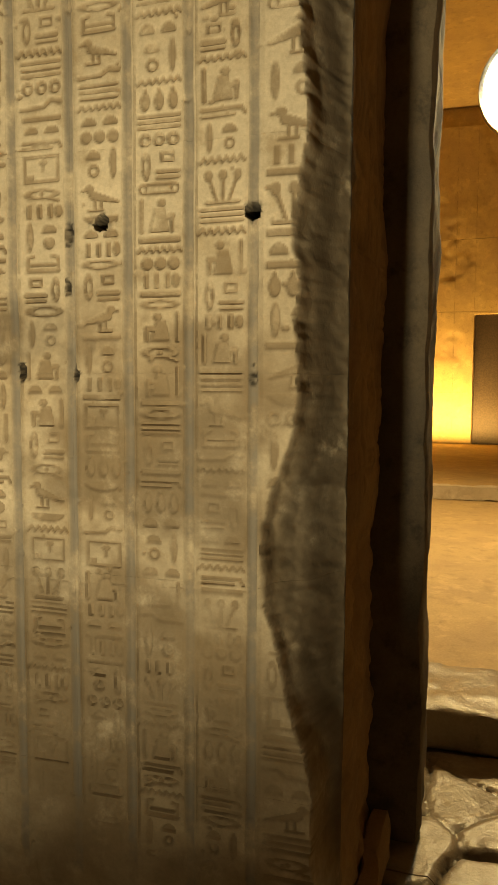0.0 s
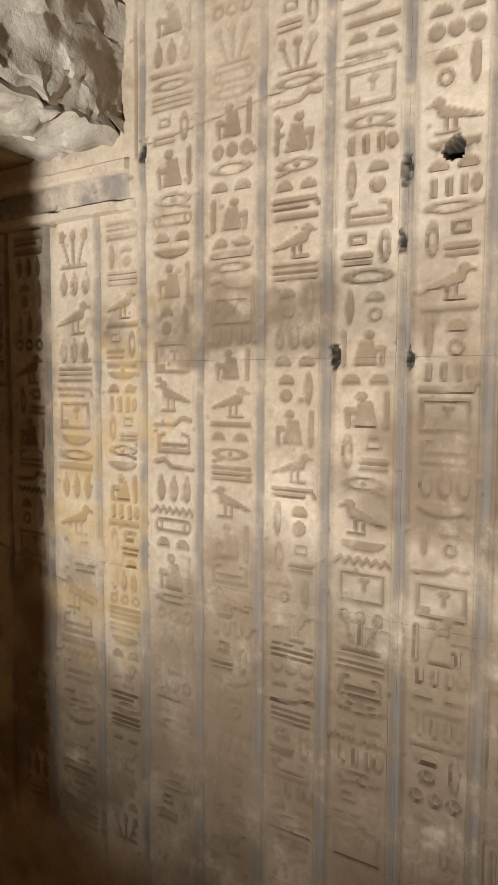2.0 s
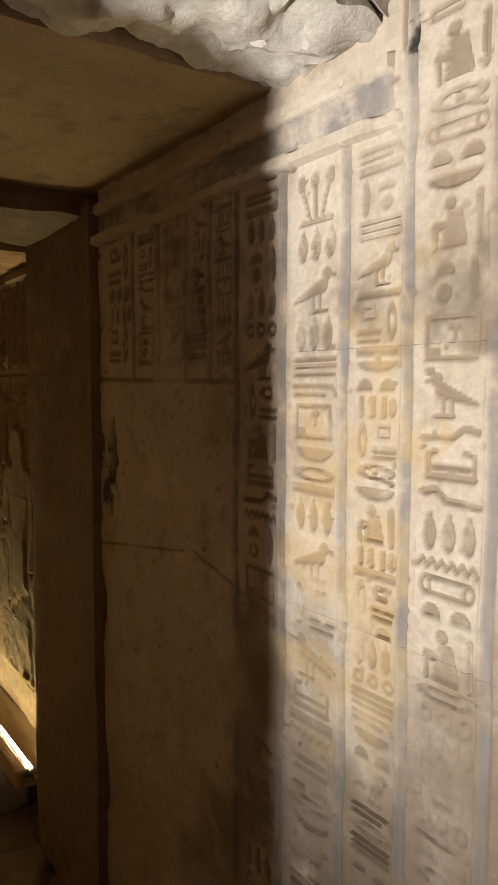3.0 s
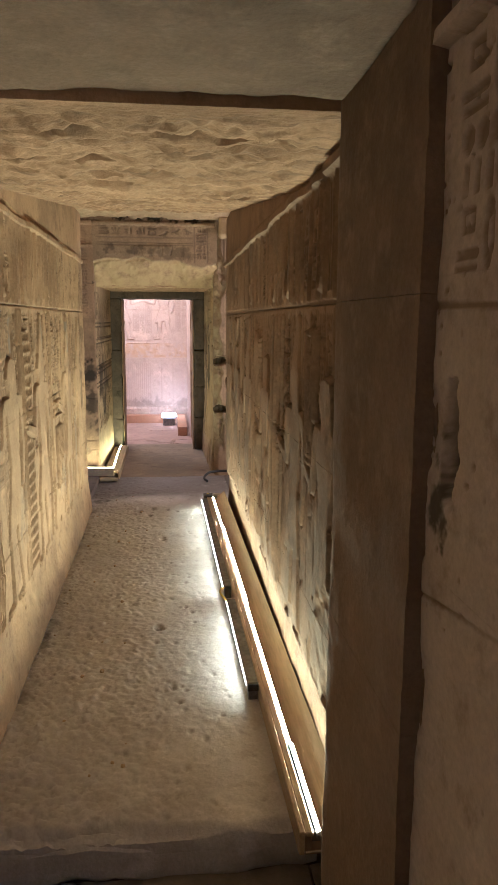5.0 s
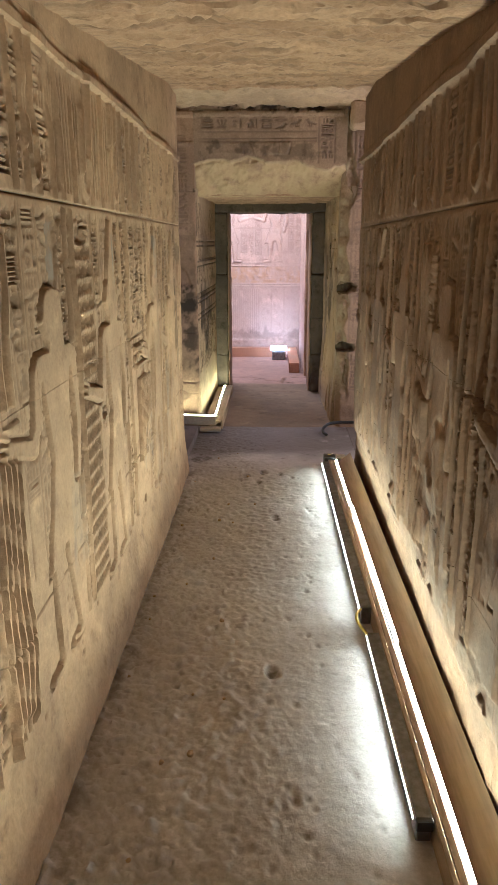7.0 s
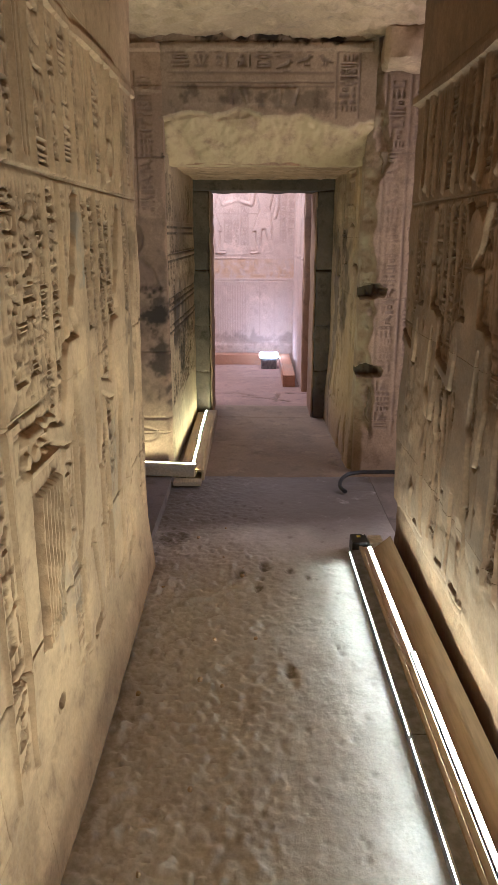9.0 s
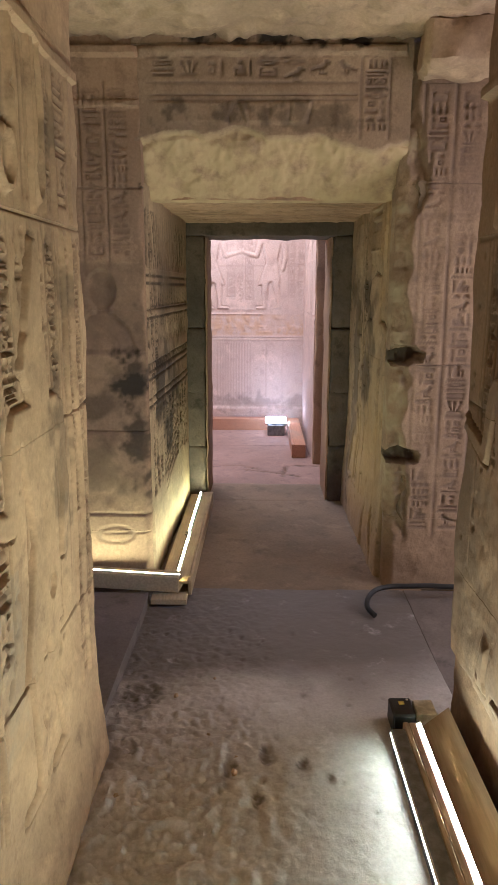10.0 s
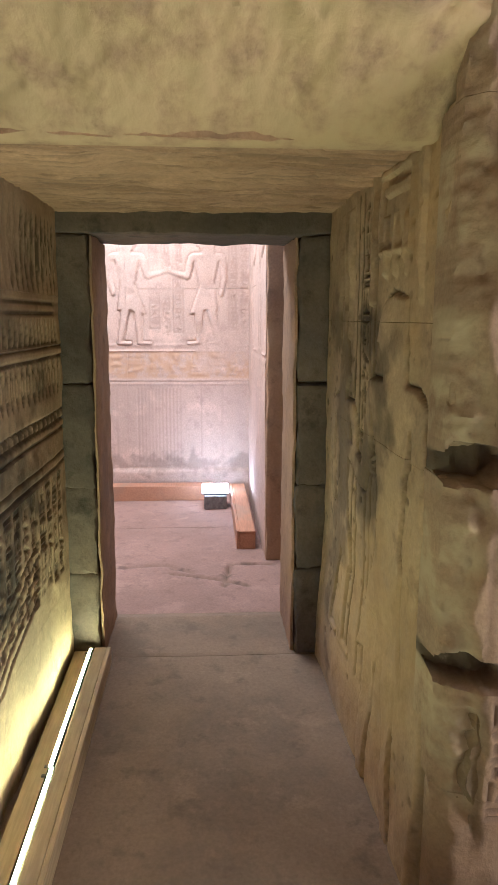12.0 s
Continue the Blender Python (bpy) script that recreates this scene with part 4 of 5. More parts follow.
for s, t, a, b in ((-6.62, 1.33, 0.055, 0.16), (-5.66, 1.34, 0.045, 0.14), (-4.92, 1.38, 0.05, 0.12)):
    c.ellipse(s, t, a, b, 0, 0.012)
    c.band(s - a * 0.7, s + a * 0.7, t - b * 0.6, t + b * 0.7, 0.8)
for s, t, a, b in ((-6.95, 0.55, 0.09, 0.2), (-6.3, 0.45, 0.12, 0.12), (-5.0, 0.55, 0.10, 0.16)):
    c.band(s - a, s + a, t - b, t + b, 0.35)
for s, t, a, b in ((-7.25, 0.62, 0.03, 0.03), (-7.3, 0.4, 0.02, 0.06), (-6.15, 0.20, 0.03, 0.02)):
    c.ellipse(s, t, a, b, 0, 0.03)
for s, t, a, b in ((-7.35, 0.36, 0.2, 0.10), (-6.2, 0.08, 0.5, 0.08), (-5.2, 0.05, 0.6, 0.08), (-4.2, 0.08, 0.6, 0.10)):
    c.blot(s, t, a, b, 1.0, "wear")
for s, t, a, b in ((-7.45, 1.72, 0.12, 0.10), (-7.5, 1.35, 0.10, 0.10), (-7.4, 0.9, 0.09, 0.22)):
    c.blot(s, t, a, b, 0.45)
for k in range(5):
    c.line(-4.478 + 0.035 * k, 0.20, -4.518 + 0.035 * k, 0.92, 0.014, 0.020)
for k in range(5):
    c.line(-4.525 + 0.05 * k, 1.04, -4.525 + 0.05 * k, 1.42, 0.016, 0.020)
for k in range(8):
    c.line(-6.233 + 0.026 * k, 0.42, -6.253 + 0.026 * k, 0.80, 0.010, 0.016)
c.finish(0.0022, 0.22, 0.55, 0.35, 0.005, 0.7)
c.h += 0.03 * smooth(0.10 + 0.04 * fractal(c.S, c.T, 0.4, 3, 3) - c.T, -0.05, 0.25)
c.h -= 0.05 * smooth(-7.70 + 0.035 * fractal(c.S * 0 + 0.1, c.T, 0.35, 5, 4) - c.S, -0.01, 0.05)
surface("wall_corridor_left", c, "y", 1, 0.425, M_LEFT, wall_left, (-6.9, -5.92, -4.7), (0.45, 1.01, 1.52, 1.96))

wall_right = backing("wall_corridor_right", -7.87, -3.40, 1.66, 2.5, -0.3, 2.6, M_RIGHT, "sandstone corridor wall with worn raised figures, its brown darkened for shade")
c = Canvas(-7.95, -3.40, -0.17, 2.30, 0.0068, 71, (-7.95, -6.2, 0.005))
c.thick = 0.009
c.edge, c.depth = 0.007, 0.012
upper_register(c, -7.7, -3.5)
c.raised = True
c.box(-7.86, -3.40, 1.900, 1.935, 0, 0.026)
c.raised = False
c.line(-7.86, 1.50, -3.40, 1.515, 0.009, 0.006)
c.line(-7.86, 1.00, -3.40, 0.96, 0.008, 0.010)
for s, k in ((-3.86, 0), (-4.42, 1), (-5.30, 0), (-6.10, 1), (-6.85, 2), (-7.45, 1)):
    c.figure(s, 0.16, 1.33, -1, 0.026, False, k)
for a, b in ((-5.06, -4.96), (-4.86, -4.76), (-5.90, -5.80), (-6.50, -6.40), (-7.18, -7.08)):
    text_strip(c, a, b, 0.22, 1.48)
c.raised = True
for k in range(6):
    c.line(-5.66 + 0.032 * k, 0.25, -5.66 + 0.032 * k, 1.40, 0.014, 0.022)
for k in range(4):
    c.line(-4.16 + 0.045 * k, 0.95, -4.16 + 0.045 * k, 1.42, 0.016, 0.022)
c.raised = False
c.column(-6.40, -6.20, 0.98, 1.45, 1.2)
for a, b, low in ((-3.62, -3.50, 0.4), (-4.14, -4.06, 1.0), (-4.66, -4.58, 1.1), (-5.56, -5.46, 1.1), (-6.40, -6.30, 0.6), (-7.08, -7.02, 1.0), (-7.26, -7.18, 0.9), (-7.72, -7.64, 0.9)):
    c.line(a, low, a, 1.49, 0.009, 0.010)
    c.line(b, low, b, 1.49, 0.009, 0.010)
    c.inscribe(a + 0.008, b - 0.008, low, 1.48)
c.overlay(-7.75, -3.5, 0.45, 1.49, 0.12, 0.006)
c.chips(400, 0.004, 0.012, 0.1, 1.9)
c.column(-4.72, -4.56, 1.0, 1.45, 1.2)
for s, t, a, b in ((-7.6, 0.5, 0.2, 0.4), (-4.8, 0.2, 0.5, 0.10), (-5.4, 0.45, 0.2, 0.25), (-3.9, 0.3, 0.3, 0.2), (-6.6, 0.25, 0.5, 0.12)):
    c.blot(s, t, a, b, 1.0, "wear")
c.wear = np.maximum(c.wear, 1 - smooth(c.T, 0.10, 0.24))
c.finish(0.0025, 0.24, 0.55, 0.40, 0.006, 0.6)
foot = 0.10 + 0.02 * fractal(c.S, c.T * 0 + 0.1, 0.5, 3, 3) - c.T
c.h -= 0.02 * smooth(foot, -0.03, 0.0)
c.h += 0.004 * smooth(foot, 0.0, 0.25)
c.h -= 0.05 * smooth(-7.93 + 0.03 * fractal(c.S * 0 + 0.1, c.T, 0.4, 5, 4) + 0.05 * smooth(c.T, 0.5, 0.9) - c.S, -0.02, 0.06)
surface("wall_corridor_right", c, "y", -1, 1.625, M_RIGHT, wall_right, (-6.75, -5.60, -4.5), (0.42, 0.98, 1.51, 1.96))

ceil = Canvas(-7.80, -3.42, 0.25, 1.80, 0.013, 81)
for x in (-3.72, -4.05, -4.42, -5.02, -5.32, -5.95, -6.5, -7.1, -7.55):
    y = 0.25
    while y < 1.8:
        w = ceil.rng.uniform(0.15, 0.5)
        if ceil.rng.random() < 0.75:
            ceil.line(x + 0.02 * math.sin(9 * y), y, x + 0.02 * math.sin(9 * (y + w)), y + w, 0.030, 0.034)
        y += w
for _ in range(420):
    x, y, w = ceil.rng.uniform(-7.8, -3.5), ceil.rng.uniform(0.3, 1.7), ceil.rng.uniform(0.03, 0.16)
    ceil.line(x, y, x + ceil.rng.uniform(-0.012, 0.012), y + w, 0.016, ceil.rng.uniform(0.004, 0.011))
ceil.finish(0.004, 0.05, 0.8, 0.10, 0.007, 0.2)
ceil.h *= smooth(-3.42 - ceil.S, 0.0, 0.15)
rag = np.minimum(ceil.T - 0.44, 1.61 - ceil.T)
ceil.h *= 0.25 + 0.75 * smooth(rag, 0.0, 0.12)
ceil.h += (0.25 + 0.75 * smooth(rag, 0.0, 0.12)) * smooth(-3.42 - ceil.S, 0.0, 0.15) * (0.011 * fractal(ceil.S * 2.4, ceil.T, 0.16, 3, 4, 0.75) + 0.010 * np.abs(value_noise(ceil.S * 1.8, ceil.T, 0.06, 44)))
ceil.h += 0.004 * smooth(0.02 - rag + 0.015 * fractal(ceil.S, ceil.T * 0 + 0.1, 0.12, 6, 4), 0.0, 0.05)
ceil.h -= ceiling_rise(ceil.S) - 1.955
ceil_mesh = surface("ceiling_corridor", ceil, "z", -1, 1.955, M_CEIL)[0]
structure(ceil_mesh, "rough hewn sandstone ceiling slabs with dark cracks", "ceiling")
backing("ceiling_corridor_core", -7.78, -3.42, -0.2, 2.4, 2.44, 2.62, M_CEIL, "thick sandstone roof over the corridor", "ceiling")

# ---- corridor floor ----
floor_corridor = backing("floor_corridor", -9.05, -3.74, -1.6, 3.2, -0.75, -0.215, M_DARKFLOOR, "pitted grey stone floor of the corridor", "floor")
c = Canvas(-9.06, -3.70, 0.33, 1.70, 0.0085, 91)
c.edge = 0.02
for s, t, a, b, d in ((-6.83, 1.06, 0.035, 0.025, 0.035), (-5.25, 1.05, 0.035, 0.03, 0.035), (-7.67, 0.98, 0.04, 0.03, 0.03), (-7.60, 0.86, 0.03, 0.03, 0.03),
                      (-7.45, 0.95, 0.03, 0.02, 0.025), (-7.62, 1.10, 0.025, 0.02, 0.02), (-8.05, 0.50, 0.10, 0.07, 0.012), (-7.55, 1.18, 0.02, 0.015, 0.02), (-4.60, 1.12, 0.02, 0.015, 0.02)):
    c.ellipse(s, t, a * 1.15, b * 0.7, 0, 0.6 * d)
    c.ellipse(s + 0.5 * a, t + 0.4 * b, a * 0.7, b * 0.6, 0, 0.4 * d)
    # hollow darkened in colour to stand for the shade of a deeper one
    c.blot(s, t, a, b * 0.8, 0.8)
for _ in range(480):
    s, t = c.rng.uniform(-8.6, -3.75), 0.42 + 1.05 * c.rng.random() ** 1.6
    a = c.rng.uniform(0.003, 0.009)
    c.ellipse(s, t, a * c.rng.uniform(0.8, 2.2), a, 0, c.rng.uniform(0.004, 0.012))
c.finish(0.0015, 0.3, 0.4, 0.16, 0.004, 0.5)
c.tint *= 0.4
gravel = 1 - smooth(c.T + 0.08 * value_noise(c.S, c.T, 0.4, 21), 0.55, 1.30)
lumps = np.abs(fractal(c.S, c.T, 0.055, 12, 3, 0.8))
grit = fractal(c.S, c.T, 0.024, 14, 2, 0.8)
trodden = smooth(c.S, -8.25, -7.6)
c.tint = np.maximum(c.tint, 0.35 * gravel * smooth(0.35 - lumps, 0.0, 0.3))
# floor colour darker towards the cross passage and along the left wall's foot
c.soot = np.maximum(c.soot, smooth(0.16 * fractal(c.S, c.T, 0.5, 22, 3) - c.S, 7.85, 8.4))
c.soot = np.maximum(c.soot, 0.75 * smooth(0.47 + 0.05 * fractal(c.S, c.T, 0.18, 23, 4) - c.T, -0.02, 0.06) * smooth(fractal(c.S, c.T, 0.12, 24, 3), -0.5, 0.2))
c.h += (0.0010 + 0.0100 * gravel * (0.25 + 0.75 * trodden)) * (lumps - 0.4) + (0.0006 + 0.0030 * gravel * (0.4 + 0.6 * trodden)) * grit + 0.010 * fractal(c.S, c.T, 0.8, 13, 2)
c.h -= 0.035 * smooth(c.S + 3.76 + 0.03 * fractal(c.S * 0 + 0.1, c.T, 0.25, 5, 3), 0.0, 0.05)
c.h -= 0.022 * smooth(-c.S, 7.9, 8.3)
c.paint = np.maximum(c.paint, 1 - smooth(np.hypot((c.S + 8.05) / 0.13, (c.T - 0.50) / 0.085) + 0.25 * fractal(c.S, c.T, 0.08, 25, 3), 0.75, 1.1))
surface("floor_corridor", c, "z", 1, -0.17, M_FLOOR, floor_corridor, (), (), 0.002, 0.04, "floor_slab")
for t0, t1, seed in ((-0.75, 0.33, 92), (1.70, 3.1, 94)):
    c = Canvas(-9.06, -7.9, t0, t1, 0.02, seed)
    c.finish(0.008, 0.4, 0.5, 0.6, 0.006, 0.3)
    surface("floor_corridor", c, "z", 1, -0.185, M_DARKFLOOR, floor_corridor, (), (), 0.002, 0.03, "floor_slab")
ledge = rough_box("floor_riser", -3.78, -3.70, 0.35, 1.60, -0.36, -0.20, M_FLOOR, 0.03, 0.012, 0.25, 19)
structure(ledge, "chipped pale stone riser at the corridor mouth", "step")
slab = rough_box("floor_ledge_slab", -8.88, -7.60, -0.7, 0.40, -0.20, -0.125, M_DARKFLOOR, 0.05, 0.002, 0.5, 23, None, 0.004)
structure(slab, "dark grey raised paving slab beside the way", "floor")

# ---- cross passage and the carved portal ----
backing("ceiling_cross", -9.1, -7.7, -1.6, 3.2, 2.50, 2.75, M_CEIL, "stone roof of the cross passage", "ceiling")
c = Canvas(-9.08, -7.72, -0.8, 2.9, 0.016, 93)
c.finish(0.018, 0.3, 0.8, 0.4, 0.015, 0.2)
c.h += 0.022 * np.abs(fractal(c.S, c.T, 0.16, 95, 4, 0.65))
structure(surface("ceiling_cross", c, "z", -1, 2.47, M_BREAK)[0], "rough broken pale ceiling stone", "ceiling")
backing("wall_cross_left", -9.1, -7.4, -1.7, -0.8, -0.4, 2.7, M_PORTAL, "brown stone end of the cross passage")
backing("wall_cross_right", -9.1, -7.4, 2.95, 3.3, -0.4, 2.7, M_PORTAL, "brown stone end of the cross passage")

portal = backing("wall_portal", -10.6, -9.27, -1.6, 0.30, -0.4, 2.75, M_PORTAL, "carved sandstone door wall with sooty signs")
c = Canvas(-0.82, 0.385, -0.19, 2.49, 0.0075, 101)
c.depth = 0.008
for a in (-0.6, -0.42, -0.24, -0.06, 0.10, 0.22):
    c.line(a, 1.40, a, 2.28, 0.010, 0.006)
    c.inscribe(a + 0.012, a + 0.105, 1.50, 2.26)
c.line(-0.8, 1.82, 0.38, 1.815, 0.008, 0.008)
c.line(-0.8, 0.66, 0.38, 0.65, 0.006, 0.006)
c.line(-0.8, 0.12, 0.38, 0.11, 0.006, 0.006)
c.raised = True
c.box(-0.82, 0.385, 2.385, 2.425, 0, 0.03)
c.box(-0.82, 0.385, 2.17, 2.20, 0, 0.012)
c.edge = 0.014
c.raised = False
c.box(-0.30, 0.375, 1.052, 1.475, 0, 0.004)
c.ellipse(0.17, 1.35, 0.072, 0.095, 0, 0.016)
c.line(0.17, 1.27, 0.17, 1.20, 0.07, 0.016)
c.poly([(0.00, 1.05), (0.345, 1.05), (0.30, 1.17), (0.22, 1.235), (0.11, 1.235), (0.03, 1.15)], 0.016)
c.blot(0.17, 1.34, 0.12, 0.15, 0.22)
c.blot(0.17, 1.12, 0.2, 0.12, 0.2)
c.line(-0.8, 1.045, 0.38, 1.04, 0.006, 0.006)
c.line(-0.8, 0.22, 0.38, 0.21, 0.010, 0.010)
c.ellipse(0.2, 0.10, 0.10, 0.05, 0.75, 0.008)
c.blot(0.375, 1.822, 0.016, 0.012, 0.9)
c.blot(0.31, 0.93, 0.085, 0.11, 1.0)
c.blot(0.35, 0.62, 0.09, 0.36, 0.85)
c.blot(0.12, 0.78, 0.26, 0.16, 0.6)
c.blot(0.10, 0.42, 0.26, 0.14, 0.4)
c.blot(-0.1, 2.1, 0.5, 0.3, 0.3)
c.blot(-0.2, 0.3, 0.5, 0.3, 0.9, "wear")
c.finish(0.006, 0.25, 0.8, 0.5, 0.008, 0.3)
c.h -= 0.05 * smooth(c.S + 0.03 * fractal(c.S * 0 + 0.1, c.T, 0.3, 5, 4), 0.36, 0.42)
surface("wall_portal", c, "x", 1, -9.08, M_PORTAL, portal, (-0.2,), (0.12, 0.65, 1.25, 1.815))

portal_right = backing("wall_portal_right", -10.6, -9.32, 1.78, 3.2, -0.4, 2.75, M_PORTAL, "carved sandstone door wall with two columns of signs")
c = Canvas(1.60, 2.9, -0.19, 2.49, 0.0075, 111)
c.depth = 0.011
for a, b in ((1.70, 1.82), (1.85, 1.97), (2.22, 2.34), (2.37, 2.49)):
    c.inscribe(a + 0.008, b - 0.008, 0.12, 2.24)
for a in (1.695, 1.835, 1.985, 2.02, 2.20, 2.355, 2.50):
    c.line(a, 0.10, a, 2.26, 0.014, 0.007)
c.line(1.6, 1.835, 2.9, 1.835, 0.010, 0.006)
c.line(1.6, 0.985, 2.9, 0.985, 0.008, 0.007)
c.line(1.98, 1.05, 2.10, 1.35, 0.012, 0.012)
c.raised = True
c.box(2.04, 2.18, 0.2, 0.6, 0.02, 0.014)
c.ellipse(2.11, 0.85, 0.06, 0.14, 0, 0.014)
c.raised = False
brk = smooth(1.70 + 0.035 * fractal(c.S * 0 + 0.1, c.T, 0.22, 5, 4) - c.S, 0.0, 0.03) * smooth(c.T, 0.0, 0.25)
c.wear = np.maximum(c.wear, brk)
c.wear = np.maximum(c.wear, 1 - smooth(c.T, 0.0, 0.2))
c.finish(0.005, 0.2, 0.6, 0.5, 0.006, 0.4)
c.h -= brk * (0.02 + 0.034 * np.abs(fractal(c.S, c.T, 0.20, 7, 5, 0.6)) + 0.010 * np.abs(fractal(c.S, c.T, 0.05, 8, 3))) + 0.05 * smooth(1.65 - c.S, 0, 0.06)
c.pit(1.65, 1.03, 0.085, 0.05, 0.10)
c.pit(1.66, 0.52, 0.085, 0.045, 0.10)
c.paint = np.maximum(c.paint, brk * smooth(fractal(c.S, c.T, 0.10, 19, 3), -0.5, 0.4))
surface("wall_portal_right", c, "x", 1, -9.08, M_LINTEL, portal_right, (2.01,), (0.20, 0.985, 1.835, 2.26))

lintel = backing("wall_portal_lintel", -10.6, -9.50, 0.28, 1.72, 1.86, 2.75, M_PORTAL, "carved lintel with broken lower edge")
c = Canvas(0.355, 1.63, 1.792, 2.49, 0.0075, 121)
c.depth = 0.012
k = 0.44
while k < 1.38:
    c.inscribe(k, k + 0.11, 2.275, 2.375)
    k += 0.12
c.inscribe(1.41, 1.525, 2.04, 2.37)
for a in (1.40, 1.53):
    c.line(a, 2.03, a, 2.37, 0.010, 0.006)
for z in (2.27, 2.22, 2.20):
    c.line(0.42, z, 1.38, z, 0.008, 0.006)
c.raised = True
c.box(0.385, 1.60, 2.385, 2.425, 0, 0.03)
c.edge = 0.014
for q in (0.62, 0.98):
    c.poly([(q - 0.10, 2.10), (q + 0.16, 2.10), (q + 0.20, 2.19), (q - 0.14, 2.19)], 0.010)
c.raised = False
for k, q in enumerate((0.66, 0.84, 1.00, 1.18, 1.38)):
    c.box(q - 0.045, q + 0.045, 2.435, 2.475, 0, 0.006)
    c.blot(q, 2.455, 0.075, 0.034, 1.0)
c.blot(0.75, 2.14, 0.3, 0.05, 0.55)
c.blot(1.15, 2.12, 0.22, 0.06, 0.5)
for _ in range(46):
    c.ellipse(c.rng.uniform(0.4, 1.6), c.rng.choice((2.387, 2.423)), c.rng.uniform(0.008, 0.03), c.rng.uniform(0.004, 0.010), 0, c.rng.uniform(0.008, 0.024))
for k in range(7):
    c.line(0.62 + 0.09 * k, 2.10, 0.58 + 0.10 * k, 2.19, 0.010, 0.007)
even = 2.035 - 0.05 * smooth(c.S, 1.15, 1.5) - 0.05 * smooth(0.55 - c.S, 0, 0.2)
low = even + 0.02 + 0.022 * fractal(c.S, c.T * 0 + 0.1, 0.25, 9, 5, 0.6)
brk = smooth(low - c.T, 0.0, 0.02)
c.wear = np.maximum(c.wear, brk)
c.finish(0.004, 0.2, 0.5, 0.5, 0.005, 0.4)
c.soot *= 1 - brk
c.h -= brk * (0.02 + np.clip(even - c.T, 0, 1) * 1.30 + (0.15 + 0.85 * smooth(c.T, 1.80, 1.90)) * 0.045 * np.abs(fractal(c.S, c.T * 1.3, 0.36, 7, 5, 0.55)) + 0.010 * np.abs(fractal(c.S, c.T * 1.5, 0.12, 8, 4, 0.7)))
c.paint = np.maximum(c.paint, brk)
c.ochre = np.maximum(c.ochre, 0.55 * brk)
surface("wall_portal_lintel", c, "x", 1, -9.08, M_LINTEL, lintel, (), (2.43,))
c = Canvas(-10.68, -9.405, 0.33, 1.70, 0.009, 123)
for _ in range(90):
    x, y, w = c.rng.uniform(-10.65, -9.4), c.rng.uniform(0.35, 1.5), c.rng.uniform(0.1, 0.5)
    c.line(x, y, x + c.rng.uniform(-0.02, 0.02), y + w, 0.02, c.rng.uniform(0.005, 0.010))
for x in (-10.45, -10.2, -9.95, -9.72, -9.55):
    c.line(x, 0.35, x + 0.03, 1.65, 0.014, 0.010)
c.finish(0.005, 0.15, 0.6, 0.3, 0.008, 0.2)
c.h += 0.008 * fractal(c.S * 2.2, c.T * 0.6, 0.2, 15, 4, 0.6)
surface("wall_portal_lintel", c, "z", -1, 1.80, M_CEIL, lintel, (), (), 0.0016, 0.02, "soffit_stone")
cornice = rough_box("cornice_stone", -9.07, -8.80, 1.63, 2.6, 2.27, 2.47, M_BREAK, 0.025, 0.014, 0.2, 33)
structure(cornice, "projecting chipped sandstone cornice block", "trim")
rail = rough_box("cornice_moulding", -9.07, -8.85, 1.645, 2.6, 2.355, 2.385, M_PORTAL, 0.03, 0.003, 0.2, 34)
structure(rail, "carved groove moulding on the cornice block", "trim")

# portal sides
side_left = backing("wall_portal_side_left", -10.6, -9.27, 0.02, 0.36, -0.4, 1.85, M_PORTAL, "carved door reveal with lotus friezes and soot")
c = Canvas(-10.66, -9.10, -0.19, 1.85, 0.0075, 131)
c.depth = 0.014
for z in (1.42, 1.38, 1.25, 1.21, 0.98, 0.94, 0.90, 0.80, 0.76):
    c.line(-10.66, z, -9.12, z, 0.010, 0.010)
x = -10.62
while x < -9.16:
    c.ellipse(x + 0.03, 1.60, 0.024, 0.13, 0.62)
    c.ellipse(x + 0.03, 1.60, 0.008, 0.07)
    c.ellipse(x + 0.03, 1.13, 0.024, 0.07, 0.6)
    c.ellipse(x + 0.03, 0.98, 0.026, 0.05, 0, None, -1)
    x += 0.065
for k in range(24):
    c.poly([(-10.6 + 0.058 * k, 1.265), (-10.55 + 0.058 * k, 1.265), (-10.575 + 0.058 * k, 1.365)])
for k in range(-4, 9):
    c.inscribe(-10.15 + 0.105 * k, -10.06 + 0.105 * k, 0.28, 0.74)
for k in range(5):
    c.line(-10.15, 0.34 + 0.05 * k, -9.6, 0.20 + 0.05 * k, 0.012, 0.007)
for s, t, a, b in ((-10.0, 0.75, 0.40, 0.30), (-9.75, 0.52, 0.22, 0.2), (-10.3, 0.6, 0.25, 0.3), (-9.45, 0.85, 0.25, 0.3), (-9.7, 1.3, 0.5, 0.4)):
    c.blot(s, t, a, b, 0.9 if t < 1 else 0.55)
c.inscribe(-9.42, -9.32, 0.25, 1.75)
c.inscribe(-9.30, -9.20, 0.25, 1.75)
c.finish(0.005, 0.22, 0.7, 0.4, 0.006, 0.4)
c.h += 0.03 * smooth(-c.S, 9.1, 10.6) - 0.04 * smooth(c.S, -9.16, -9.10)
surface("wall_portal_side_left", c, "y", 1, 0.39, M_REVEAL, side_left, (), (0.2, 0.74, 1.45))
side_right = backing("wall_portal_side_right", -10.6, -9.30, 1.76, 1.95, -0.4, 1.85, M_PORTAL, "carved door reveal with a worn standing figure")
c = Canvas(-10.66, -9.10, -0.19, 1.85, 0.0075, 132)
c.depth = 0.014
